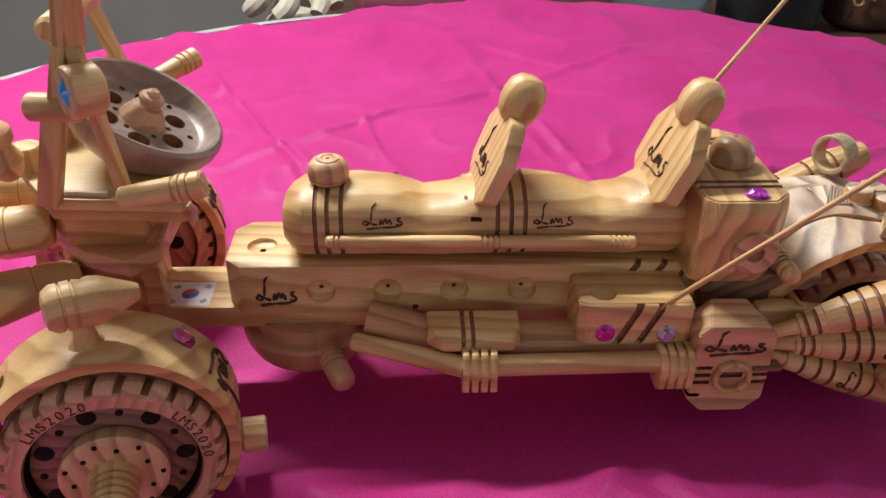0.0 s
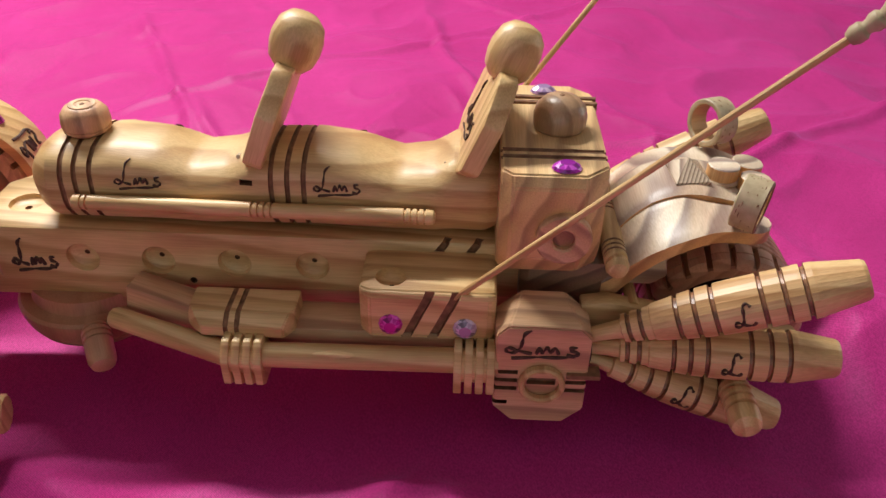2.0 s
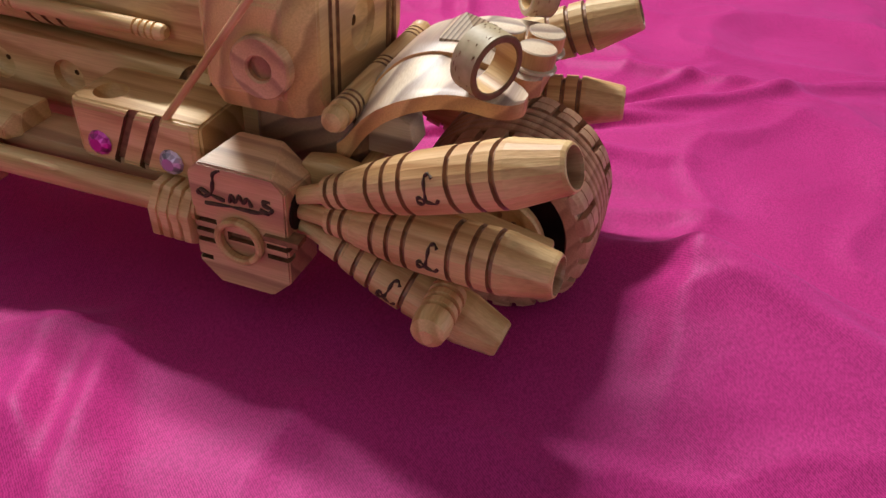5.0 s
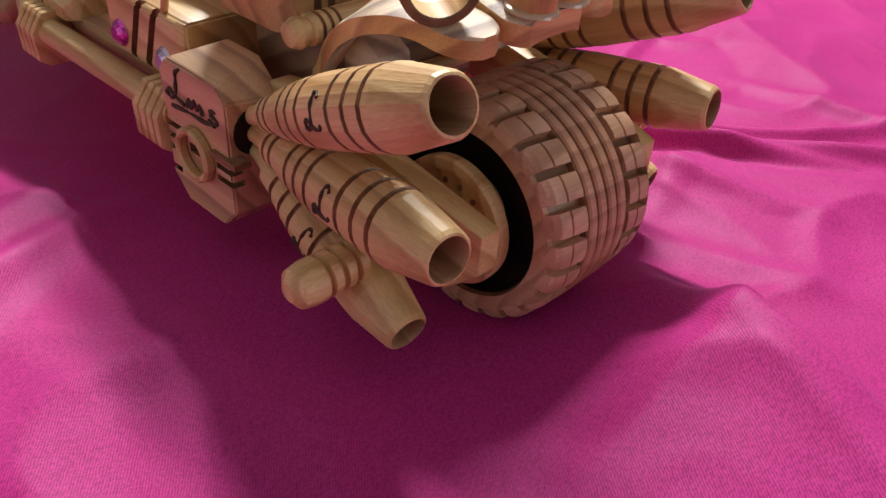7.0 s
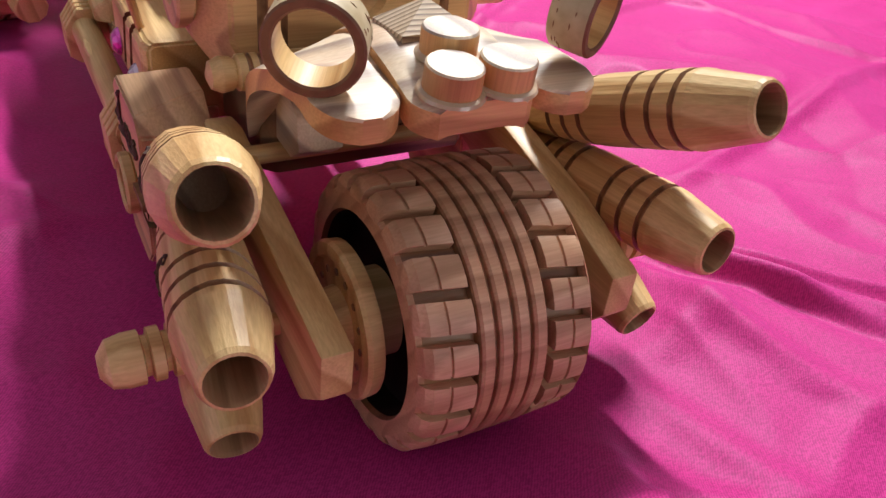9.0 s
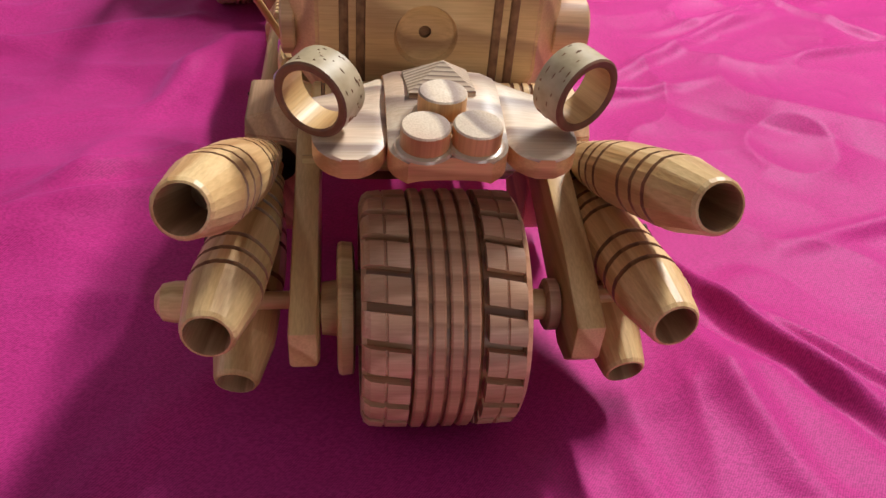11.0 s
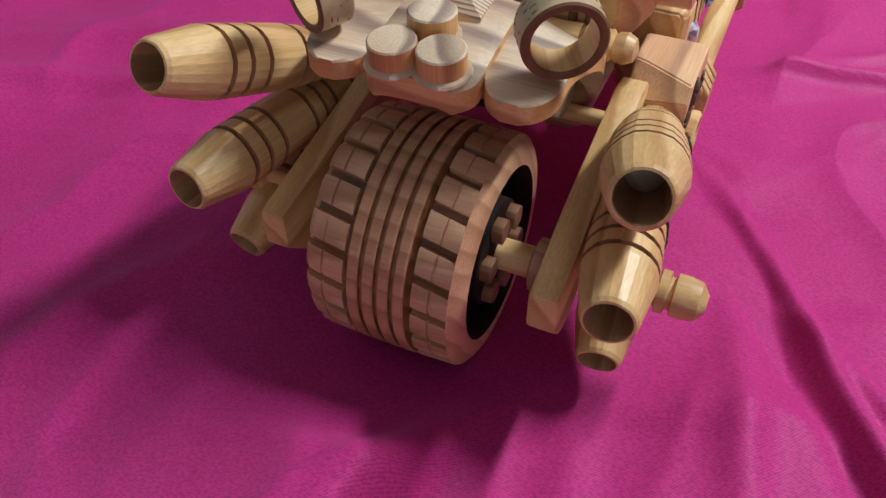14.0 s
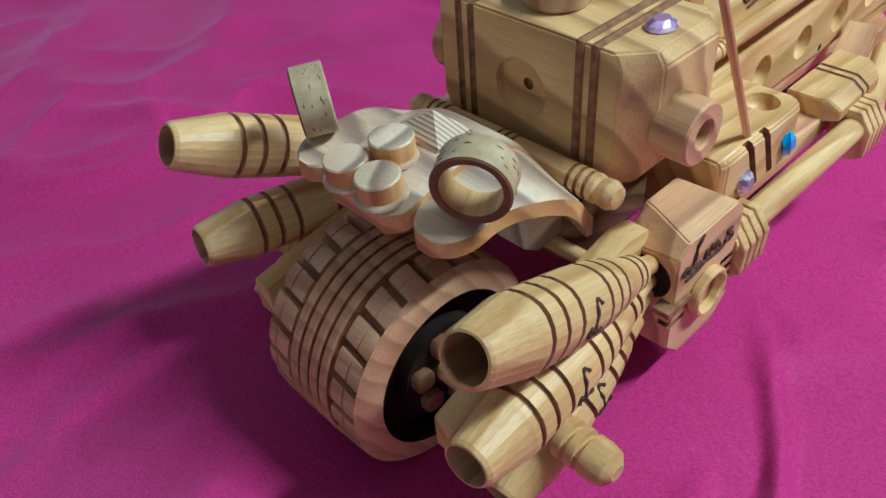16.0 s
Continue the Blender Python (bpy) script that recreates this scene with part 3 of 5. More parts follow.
def build_room():
    x0, x1, y0, y1, z0, z1 = -2600, 2400, -2200, 2300, -750, 1350
    tagged(part("floor", block([(x0 - 100, y0 - 100), (x1 + 100, y0 - 100), (x1 + 100, y1 + 100), (x0 - 100, y1 + 100)], z0 - 60, z0, "z", 0), FLOOR, None),
           "grey smooth floor", "floor", kind="structure")
    # ceiling with the skylight's opening
    sx0, sx1, sy0, sy1 = -1330, -270, 680, 920
    bm = merge(block([(x0 - 100, y0 - 100), (x1 + 100, y0 - 100), (x1 + 100, sy0), (x0 - 100, sy0)], z1, z1 + 60, "z", 0), block([(x0 - 100, sy1), (x1 + 100, sy1), (x1 + 100, y1 + 100), (x0 - 100, y1 + 100)], z1, z1 + 60, "z", 0),
               block([(x0 - 100, sy0), (sx0, sy0), (sx0, sy1), (x0 - 100, sy1)], z1, z1 + 60, "z", 0), block([(sx1, sy0), (x1 + 100, sy0), (x1 + 100, sy1), (sx1, sy1)], z1, z1 + 60, "z", 0))
    tagged(part("ceiling", bm, WALL, None), "plain pale ceiling with a skylight", "ceiling", kind="structure")
    tagged(part("wall_west", block([(x0 - 100, y0 - 100), (x0, y0 - 100), (x0, y1 + 100), (x0 - 100, y1 + 100)], z0, z1, "z", 0), WALL, None), "plain pale wall", "wall", kind="structure")
    tagged(part("wall_north", block([(x0, y1), (x1, y1), (x1, y1 + 100), (x0, y1 + 100)], z0, z1, "z", 0), WALL, None), "plain pale wall", "wall", kind="structure")
    # the unseen south wall, with a wide doorway added for the fill lamp
    dx0, dx1, dz = -1050, 850, 1250
    bm = merge(block([(x0, y0 - 100), (dx0, y0 - 100), (dx0, y0), (x0, y0)], z0, z1, "z", 0), block([(dx1, y0 - 100), (x1, y0 - 100), (x1, y0), (dx1, y0)], z0, z1, "z", 0),
               block([(dx0, y0 - 100), (dx1, y0 - 100), (dx1, y0), (dx0, y0)], dz, z1, "z", 0))
    tagged(part("wall_south", bm, WALL, None), "unseen plain pale wall with an added doorway", "wall", kind="structure")
    # the unseen east wall, with a window added for the fill lamp
    wy0, wy1, wz0, wz1 = 230, 1570, -20, 1120
    ya, yb = y0 - 100, y1 + 100
    bm = merge(block([(x1, ya), (x1 + 100, ya), (x1 + 100, wy0), (x1, wy0)], z0, z1, "z", 0), block([(x1, wy1), (x1 + 100, wy1), (x1 + 100, yb), (x1, yb)], z0, z1, "z", 0),
               block([(x1, wy0), (x1 + 100, wy0), (x1 + 100, wy1), (x1, wy1)], wz1, z1, "z", 0), block([(x1, wy0), (x1 + 100, wy0), (x1 + 100, wy1), (x1, wy1)], z0, wz0, "z", 0))
    tagged(part("wall_east", bm, WALL, None), "unseen plain pale wall with an added window", "wall", kind="structure")


build_room()
bare_edge()

# ---- the wooden model ----
car = thing("wooden_model_car", "handmade pine model hot rod with gems, on the pink cloth", "wooden model")
Y0 = 3.0
SIDES = (-1, 1)


def chassis():
    rail = block([(-352, Y0 - 22), (-20, Y0 - 22), (-20, Y0 + 22), (-352, Y0 + 22)], 40.5, 54.5, "z", 0.8)
    part("chassis_rail", rail, PINE, car)
    # the long beam with its chamfered front and the dishes along its sides
    cuts = [dish((-281, Y0 - 3, 84), (0, 0, 1), 8.6, 3.2, 1.8)]
    for s in SIDES:
        y = Y0 + s * 25.5
        cuts += [dish((x, y, 67.4), (0, s, 0), 8.2, 5.0, 1.3) for x in (-247, -209.5, -172, -133.7)]
        cuts += [slot([(x - 2.5, y, 74), (x + 3.5, y, 83.2), (x + 5, Y0 + s * 21, 84)], 1.9) for x in (-73, -58, -43)]
        cuts += [slot([(-194, y - s * 4, 56), (-194, y + s * 2, 56)], 1.9)]
    beam = part("body_beam", carve(block(oct_poly(-300, 2, Y0 - 25.5, Y0 + 25.5, 9), 52.0, 84, "z", 1.6), *cuts), [PINE, BURNT_SHADE], car, "long square beam with sunk dishes")
    scorch("scorched_mark", beam, frame_to((-283, Y0 - 25.6, 58), (-200, Y0 - 25.6, 58)), 25, 20, thick=0.75)
    # sticker on the rail
    fl = part("sticker", block([(-338, Y0 - 20), (-312, Y0 - 20), (-312, Y0 + 4), (-338, Y0 + 4)], 54.5, 54.75, "z", 0), FLAGWHITE, car, "glossy white flag sticker")
    for col, a0 in ((FLAGRED, 0.0), (FLAGBLUE, math.pi)):
        bm = bmesh.new()
        c = (-325, Y0 - 8)
        pts = [(c[0] + 5 * math.cos(a0 + 0.5 + math.pi * k / 14), c[1] + 5 * math.sin(a0 + 0.5 + math.pi * k / 14)) for k in range(15)]
        bm.faces.new([bm.verts.new((*p, 54.83)) for p in pts])
        part("emblem", bm, col, fl)
    for cx, cy, ang in ((-334, Y0 - 1, 0.6), (-316, Y0 - 1, -0.6), (-334, Y0 - 15.5, -0.6), (-316, Y0 - 15.5, 0.6)):
        bms = []
        for d in (-1.2, 0, 1.2):
            b = bmesh.new()
            co, si = math.cos(ang), math.sin(ang)
            b.faces.new([b.verts.new((cx + u * co - v * si, cy + u * si + v * co, 54.83)) for u, v in ((-2, d - 0.35), (2, d - 0.35), (2, d + 0.35), (-2, d + 0.35))])
            bms.append(b)
        part("trigram", merge(*bms), FLAGBLACK, fl)
    # the round drum slung under the beam, with its turned bolts
    prof = [(0, 12), (1.5, 22), (5, 30), (10, 35.5), (16, 38.5), (22, 40), (25, 40), (26.5, 38.4), (27.5, 33), (35, 32)]
    drum = part("drum", lathe(grooved(prof, [13], 1.2, 0.5), 56), DRUMWOOD, car, "reddish turned drum", frame_to((-258, Y0, 8), (-258, Y0, 60)))
    for s in SIDES:
        part("bolt", lathe(grooved([(0, 6), (3, 7.2), (10, 7.2), (11, 6.9), (20, 6.8), (23, 5.6), (24.6, 3)], [2.5, 5.8, 9.2], 1.6, 0.9), 20), DRUMWOOD, drum, "turned wooden bolt",
             frame_to((-243.5, Y0 + s * 39, 34), (-231.5, Y0 + s * 61, 26)))



chassis()


def log_section(x):
    """Half width, bottom and top of the tank at x."""
    top = float(np.interp(x, [-266, -262, -255, -225, -205, -188, -172, -158, -130, -110, -92, -76, -66, -50, -44, -40], [114, 119, 123, 124.5, 122.5, 115.5, 118, 124.5, 125, 122, 115.5, 118, 125, 124.5, 122, 116]))
    half = float(np.interp(x, [-266, -262, -255, -50, -44, -40], [15, 20, 25, 25.5, 23, 17]))
    low = float(np.interp(x, [-266, -260, -50, -40], [92, 84, 84, 90]))
    return half, low, top


def tank():
    xs = sorted(list(np.linspace(-262, -44, 60)) + [-266, -264, -42, -40])
    grooves = [-247.5, -241, -233.5, -149.5, -142, -134.5]
    rows = [(x, 0, 0) for x in xs if all(abs(x - g) > 1.6 for g in grooves)]
    for g in grooves:
        rows += [(g - 1.2, 0, 0), (g - 0.8, 1.2, 1), (g + 0.8, 1.2, 1), (g + 1.2, 0, 1)]
    rows.sort()
    bm = bmesh.new()
    n, rings = 40, []
    for x, cut, _ in rows:
        half, low, top = log_section(x)
        zc, hz = (low + top) / 2, (top - low) / 2
        ring = []
        for k in range(n):
            a = 2 * math.pi * k / n
            c, s_ = math.cos(a), math.sin(a)
            e = 0.72
            y = (half - cut) * math.copysign(abs(c) ** e, c)
            z = zc + (hz - cut) * math.copysign(abs(s_) ** e, s_)
            lump = 1 + 0.024 * noise.noise((x * 0.06, 3 * c, 3 * s_)) + 0.010 * noise.noise((x * 0.17, 5 * c, 5 * s_))
            ring.append(bm.verts.new((x, Y0 + y * lump, zc + (z - zc) * lump)))
        rings.append(ring)
    for i in range(len(rows) - 1):
        for k in range(n):
            f = bm.faces.new((rings[i][k], rings[i][(k + 1) % n], rings[i + 1][(k + 1) % n], rings[i + 1][k]))
            f.material_index = rows[i + 1][2]
    bm.faces.new(rings[0]), bm.faces.new(rings[-1])
    notches = []
    for x in (-160,):
        c = block([(x - 4, Y0 - 32), (x + 2, Y0 - 32), (x + 2, Y0 - 19), (x - 4, Y0 - 19)], 111, 113.5, "z", 0)
        for q in c.faces:
            q.material_index = 1
        notches.append(c)
    bmesh.ops.recalc_face_normals(bm, faces=bm.faces)
    bm = carve(bm, *notches)
    t = part("tank", bm, [PINE, BURNT_SHADE], car, "long log-shaped tank with two carved saddles")
    cap = part("filler_cap", lathe(grooved([(0, 9), (1.5, 10.8), (5, 11.4), (9.5, 10.8), (12.5, 8.4), (13.4, 6)], [3.2], 0.9, 0.5), 32), PINE_RED, t, "turned filler cap", frame_to((-241, Y0, 124), (-241, Y0, 160)))
    part("cap_cup", ring_bm(3.6, 6.4, 1.2, 24, 0.3), PINE_RED, cap, "", frame_to((-241, Y0, 136.6), (-241, Y0, 160)))
    part("cap_pin", lathe([(0, 1.2), (0.4, 1.0)], 10), BURNT_SHADE, cap, "", frame_to((-241, Y0, 137.3), (-241, Y0, 160)))
    for s in SIDES:
        rod = grooved([(-242, 2.0), (-241, 3.3), (-239, 3.6), (-77, 3.6), (-75, 3.2), (-74, 2)], [-237, -234.5, -158, -155, -152, -149, -88, -85, -82, -79], 1.2, 0.9)
        part("side_rod", lathe(rod, 18), PINE, t, "thin turned rod with beads", frame_to((0, Y0 + s * 29.3, 99.5), (100, Y0 + s * 29.3, 98.4)))

    for x, s in ((-222, -1), (-130, -1), (-198, 1), (-106, 1)):
        m = frame_to((x, Y0 + s * 24.2, 107.0), (x - s * 50, Y0 + s * 24.2, 107.0))

        def bend(u, w, x=x, s=s):
            half, low, top = log_section(x - s * u)
            zc, hz = (low + top) / 2, (top - low) / 2
            q = min(0.995, abs((107 + w - zc) / hz))
            ysurf = half * (1 - q ** (1 / 0.72 * 2)) ** (0.72 / 2)
            return 24.2 - ysurf
        scorch("scorched_mark", t, m, 24, 13, thick=0.5, wrap=bend)


tank()


def seat_back(x, tall, lean, front):
    """An eight-cornered board leaning back out of a saddle, with a ball for a headrest."""
    lean = radians(lean)
    base = Vector((x, Y0, 111.0))
    up = Vector((math.sin(lean), 0, math.cos(lean)))
    m = frame_to(base, base + up, (-1, 0, 0))
    # local X up the board, Y across, Z out of its front
    poly = [(2, -11), (2, 11), (14, 29), (16, 31), (40, 32), (55, 20), (57, 17), (57, -17), (55, -20), (40, -32), (16, -31), (14, -29)]
    b = part("seat_back", block(poly, front - 9, front, "z", 1.4), PINE, car, "leaning eight-sided board", m)
    rows = [(-13, 3), (-11.5, 7.5), (-8, 10.4), (-2, 11.7), (3, 11.7), (9, 10.2), (12.5, 7), (14, 2.5)]
    seat = base + up * tall + Vector((6.0 - front, 0, 0)) * 0.6
    part("headrest", lathe([(xx, r) for xx, r in rows], 30), PINE, b, "turned wooden ball", frame_to(seat, seat + up))
    part("glue", tube([base + Vector((-front - 0.6, y, 7 + 0.010 * y * y)) for y in range(-14, 15, 4)], 1.1, 6), GLUE, b, "clear dried glue")
    part("glue", tube([seat - up * 12.5 + Vector((3 * math.cos(a), 8 * math.sin(a), 0)) for a in (-2, -1, 0, 1, 2)], 1.1, 6), GLUE, b, "clear dried glue")
    scorch("scorched_mark", b, m @ Matrix.Translation((17, 15, front + 0.2)) @ Matrix(((0, 0, 1, 0), (-1, 0, 0, 0), (0, -1, 0, 0), (0, 0, 0, 1))), 32, 28, thick=0.45)


seat_back(-162, 63.5, 21.5, 3.5)
seat_back(-68, 61.5, 22.5, 1.5)


TURN = Matrix.Rotation(radians(90), 4, "Z")  # grain across the car


def hood():
    # plan outline with cut corners; lower edges cut back
    x0, x1, d, c = -46, 0, 50, 10
    plan = [(x0 + 5, -d), (x1 - 10, -d), (x1, -d + c), (x1, d - c), (x1 - 10, d), (x0 + 5, d), (x0, d - 5), (x0, -d + 5)]
    bm = bmesh.new()
    levels = [(82, 0.84), (94, 1.0), (129, 1.0), (134, 0.93)]
    rings = []
    for z, k in levels:
        rings.append([bm.verts.new((px, Y0 + py * k, z)) for px, py in plan])
    for a, b in zip(rings, rings[1:]):
        for k in range(8):
            bm.faces.new((a[k], a[(k + 1) % 8], b[(k + 1) % 8], b[k]))
    bm.faces.new(rings[0]), bm.faces.new(rings[-1])
    bmesh.ops.recalc_face_normals(bm, faces=bm.faces)
    bmesh.ops.bevel(bm, geom=bm.edges, offset=0.9, segments=2, affect="EDGES")
    cuts = [dish((0, Y0 - 1, 108.5), (1, 0, 0), 11.6, 4.4, 2.3)]
    for s in SIDES:
        for d2 in (24.5, 30.5):
            y = Y0 + s * d2
            cuts.append(slot([(-50, y, 134.0), (0.0, y, 134.0), (0.0, y, 78)], 1.7))
    bm = carve(bm, *cuts)
    bm.transform(TURN.inverted())
    h = part("hood", bm, [PINE_BOLD, BURNT_SHADE], car, "big block with cut corners and strong grain", TURN)
    for s in SIDES:
        m = frame_to((-18, Y0 + s * 48, 106), (-18, Y0 + s * 80, 106))
        w = part("washer", ring_bm(4.8, 12.2 if s < 0 else 11.3, 5.5 if s < 0 else 14, 30, 0.8), PINE_RED, h, "thick turned wooden washer", m)
        part("washer_bore", lathe([(0, 5.2), (2.6, 5.2)], 20), BROWNWOOD, w, "", m)
    gem(h, GEM_PURPLE, (-18.5, Y0 - 40.5, 134), (0, 0, 1), 5.2, 12, 1.25)
    gem(h, GEM_LILAC, (-24, Y0 + 38, 134), (0, 0, 1), 5.2, 12, 1.25)
    dome = [(0, 10.5), (2, 12), (7, 12.3), (11, 11.2), (14.5, 8), (16, 3.5), (16.2, 1)]
    dm = part("dome", lathe(dome, 30), DOMEWOOD, h, "brown rounded wooden knob", frame_to((-19, Y0 - 1, 133.5), (-19, Y0 - 1, 200)))
    part("dome_pin", lathe([(0, 1.3), (0.5, 1.0)], 10), BURNT_SHADE, dm, "", frame_to((-19, Y0 - 1, 149.5), (-19, Y0 - 1, 200)))
    rollrows = grooved([(-50, 1.5), (-49, 4.0), (-46, 5.4), (-43, 5.0), (-42, 4.2), (-41, 5.4), (41, 5.4), (42, 4.2), (43, 5.0), (46, 5.4), (49, 4.0), (50, 1.5)], [-38, -34.5, -31, -3.5, 0, 3.5, 31, 34.5, 38], 1.5, 0.9)
    part("cross_roll", lathe(rollrows, 24), [PINE, BROWNWOOD], car, "turned crossbar with beads at its ends", frame_to((8, Y0, 88.5), (8, Y0 + 50, 88.8)))
    under = block(oct_poly(-34, 16, Y0 - 36, Y0 + 36, 4), 57, 82.5, "z", 1.0)
    under.transform(TURN.inverted())
    part("cross_block", under, DARKWOOD, car, "dark block under the hood", TURN)


hood()


def sheet(fz, ya, yb, x0, x1, thick, nx=26, ny=10):
    """A carved board over the plan between ya(x) and yb(x), with its upper side at fz(x, v), v from 0 to 1 across."""
    bm = bmesh.new()
    top, bot = [], []
    for i in range(nx + 1):
        x = x0 + (x1 - x0) * i / nx
        a, b = ya(x), yb(x)
        slope = (fz(x + 0.5, 0.5) - fz(x - 0.5, 0.5))
        k = thick * math.hypot(1, slope)
        rt, rb = [], []
        for j in range(ny + 1):
            v = j / ny
            y = a + (b - a) * v
            edge = min(v, 1 - v) * abs(b - a)
            ease = 1.0 if edge < 0.2 else 0.0
            rt.append(bm.verts.new((x, y, fz(x, v) - 0.8 * ease)))
            rb.append(bm.verts.new((x, y, fz(x, v) - k)))
        top.append(rt), bot.append(rb)
    for i in range(nx):
        for j in range(ny):
            bm.faces.new((top[i][j], top[i + 1][j], top[i + 1][j + 1], top[i][j + 1]))
            bm.faces.new((bot[i][j], bot[i][j + 1], bot[i + 1][j + 1], bot[i + 1][j]))
        for j in (0, ny):
            bm.faces.new((top[i][j], bot[i][j], bot[i + 1][j], top[i + 1][j])).material_index = 1
    for i in (0, nx):
        for j in range(ny):
            bm.faces.new((top[i][j], top[i][j + 1], bot[i][j + 1], bot[i][j])).material_index = 1
    return bm


def rear_fender():
    fx = [4, 12, 20, 30, 42, 54, 66, 78]
    cz = [80, 94, 104, 110.5, 113, 111.5, 108.8, 105.2]
    soft = lambda x, xs, ys: sum(float(np.interp(x + d, xs, ys)) for d in (-6, -4, -2, 0, 2, 4, 6)) / 7
    top = lambda x: soft(x, fx, cz)
    cen = sheet(lambda x, v: top(x) - 1.2 * (2 * v - 1) ** 4, lambda x: Y0 - 18 + max(0, x - 70) ** 2 * 0.10, lambda x: Y0 + 18 - max(0, x - 70) ** 2 * 0.10, 8, 77.5, 7.5, 40)
    cen.transform(TURN.inverted())
    f = part("rear_fender", cen, [PINE_PALE_SHEEN, PINE_EDGE], car, "carved arched fender board with bold grain", TURN)
    lx = [4, 10, 18, 28, 40, 52, 64, 76]
    lz = [70, 80, 90.5, 98.5, 104, 106, 106, 104]
    outer = [36, 39, 42, 43.5, 43, 39.5, 40.5, 41]
    for s in SIDES:
        def tip(x):
            return 1.0 if x < 62 else math.sqrt(max(0.05, 1 - ((x - 62) / 14.2) ** 2))
        oo = lambda x, s=s: Y0 + s * (29 + (soft(x, lx, outer) - 29) * tip(x))
        ii = lambda x, s=s: Y0 + s * (29 - 11.5 * tip(x))
        lobe = sheet(lambda x, v: soft(x, lx, lz) + (1 - v) ** 1.3 * max(0.0, top(x) - soft(x, lx, lz) - 2.4) * (1 if x < 40 else max(0.2, 1 - (x - 40) / 26)), ii, oo, 4, 76, 6.5, 44)
        lobe.transform(TURN.inverted())
        part("fender_lobe", lobe, [PINE_PALE_SHEEN, PINE_EDGE], f, "rounded side lobe with reddish edge", TURN)
    for x, y, z, r, hgt, tx in ((59.5, Y0 - 1.5, 118, 7.4, 8, 0.03), (73.7, Y0 - 7.6, 114.6, 7.3, 8, 0.10), (73.5, Y0 + 7.6, 115.0, 7.3, 8, 0.10)):
        nrm = Vector((tx, 0, 1)).normalized()
        base = Vector((x, y, z)) - nrm * hgt
        m = frame_to(base, Vector((x, y, z)), (1, 0, 0))
        bt = lathe([(0, r, 0), (hgt - 0.5, r, 1), (hgt, r - 0.5, 0)], 28)
        part("wooden_button", bt, [PINE_PALE_SHEEN, PINE_EDGE], f, "sawn round button", m)
        part("glue", lathe([(0.3, r + 1.5), (1.1, r + 1.1), (1.6, r)], 24), GLUE, f, "clear dried glue", m)
    # little pyramid
    bm = bmesh.new()
    corners = ((-10.5, -8), (10.5, -8), (10.5, 8), (-10.5, 8))
    base = [bm.verts.new((x, y, -1.5)) for x, y in corners]
    mid = [bm.verts.new((x, y, 0.6)) for x, y in corners]
    apex = bm.verts.new((1.0, 0.5, 7.4))
    bm.faces.new(base)
    for k in range(4):
        bm.faces.new((base[k], base[(k + 1) % 4], mid[(k + 1) % 4], mid[k]))
        bm.faces.new((mid[k], mid[(k + 1) % 4], apex))
    part("pyramid", bm, RIDGED, f, "small ridged wooden pyramid", Matrix.Translation((43.5, Y0 - 1, 112.4)) @ pose(0, 0, 0, -2, 0, 94), smooth=False)
    # rings cut from cane, leaning outwards
    for s in SIDES:
        ax = Vector((0.86, 0.5 * s, -0.08)).normalized()
        c = Vector((62.0, Y0 + s * 37.5, 118.5 if s < 0 else 121.0))
        m = frame_to(c - ax * 5.5, c + ax * 5.5)
        rg = part("cane_ring", ring_bm(9.2, 12.0, 11.5, 40, 0.6, True), [BARK, LIP, PINE], f, "short cane ring with burnt lip", m)
        rnd = random.Random(5 + s)
        bms = []
        for k in range(46):
            a, xx, ln = rnd.uniform(0, 6.28), rnd.uniform(1.2, 9.6), rnd.uniform(0.02, 0.10)
            bms.append(tube([(xx, 12.0 * math.cos(a + ln * j), 12.0 * math.sin(a + ln * j)) for j in (0, 1, 2)], [0.08, 0.24, 0.08], 4))
        part("fleck", merge(*bms), BURNT_SHADE, rg, "", m)


rear_fender()


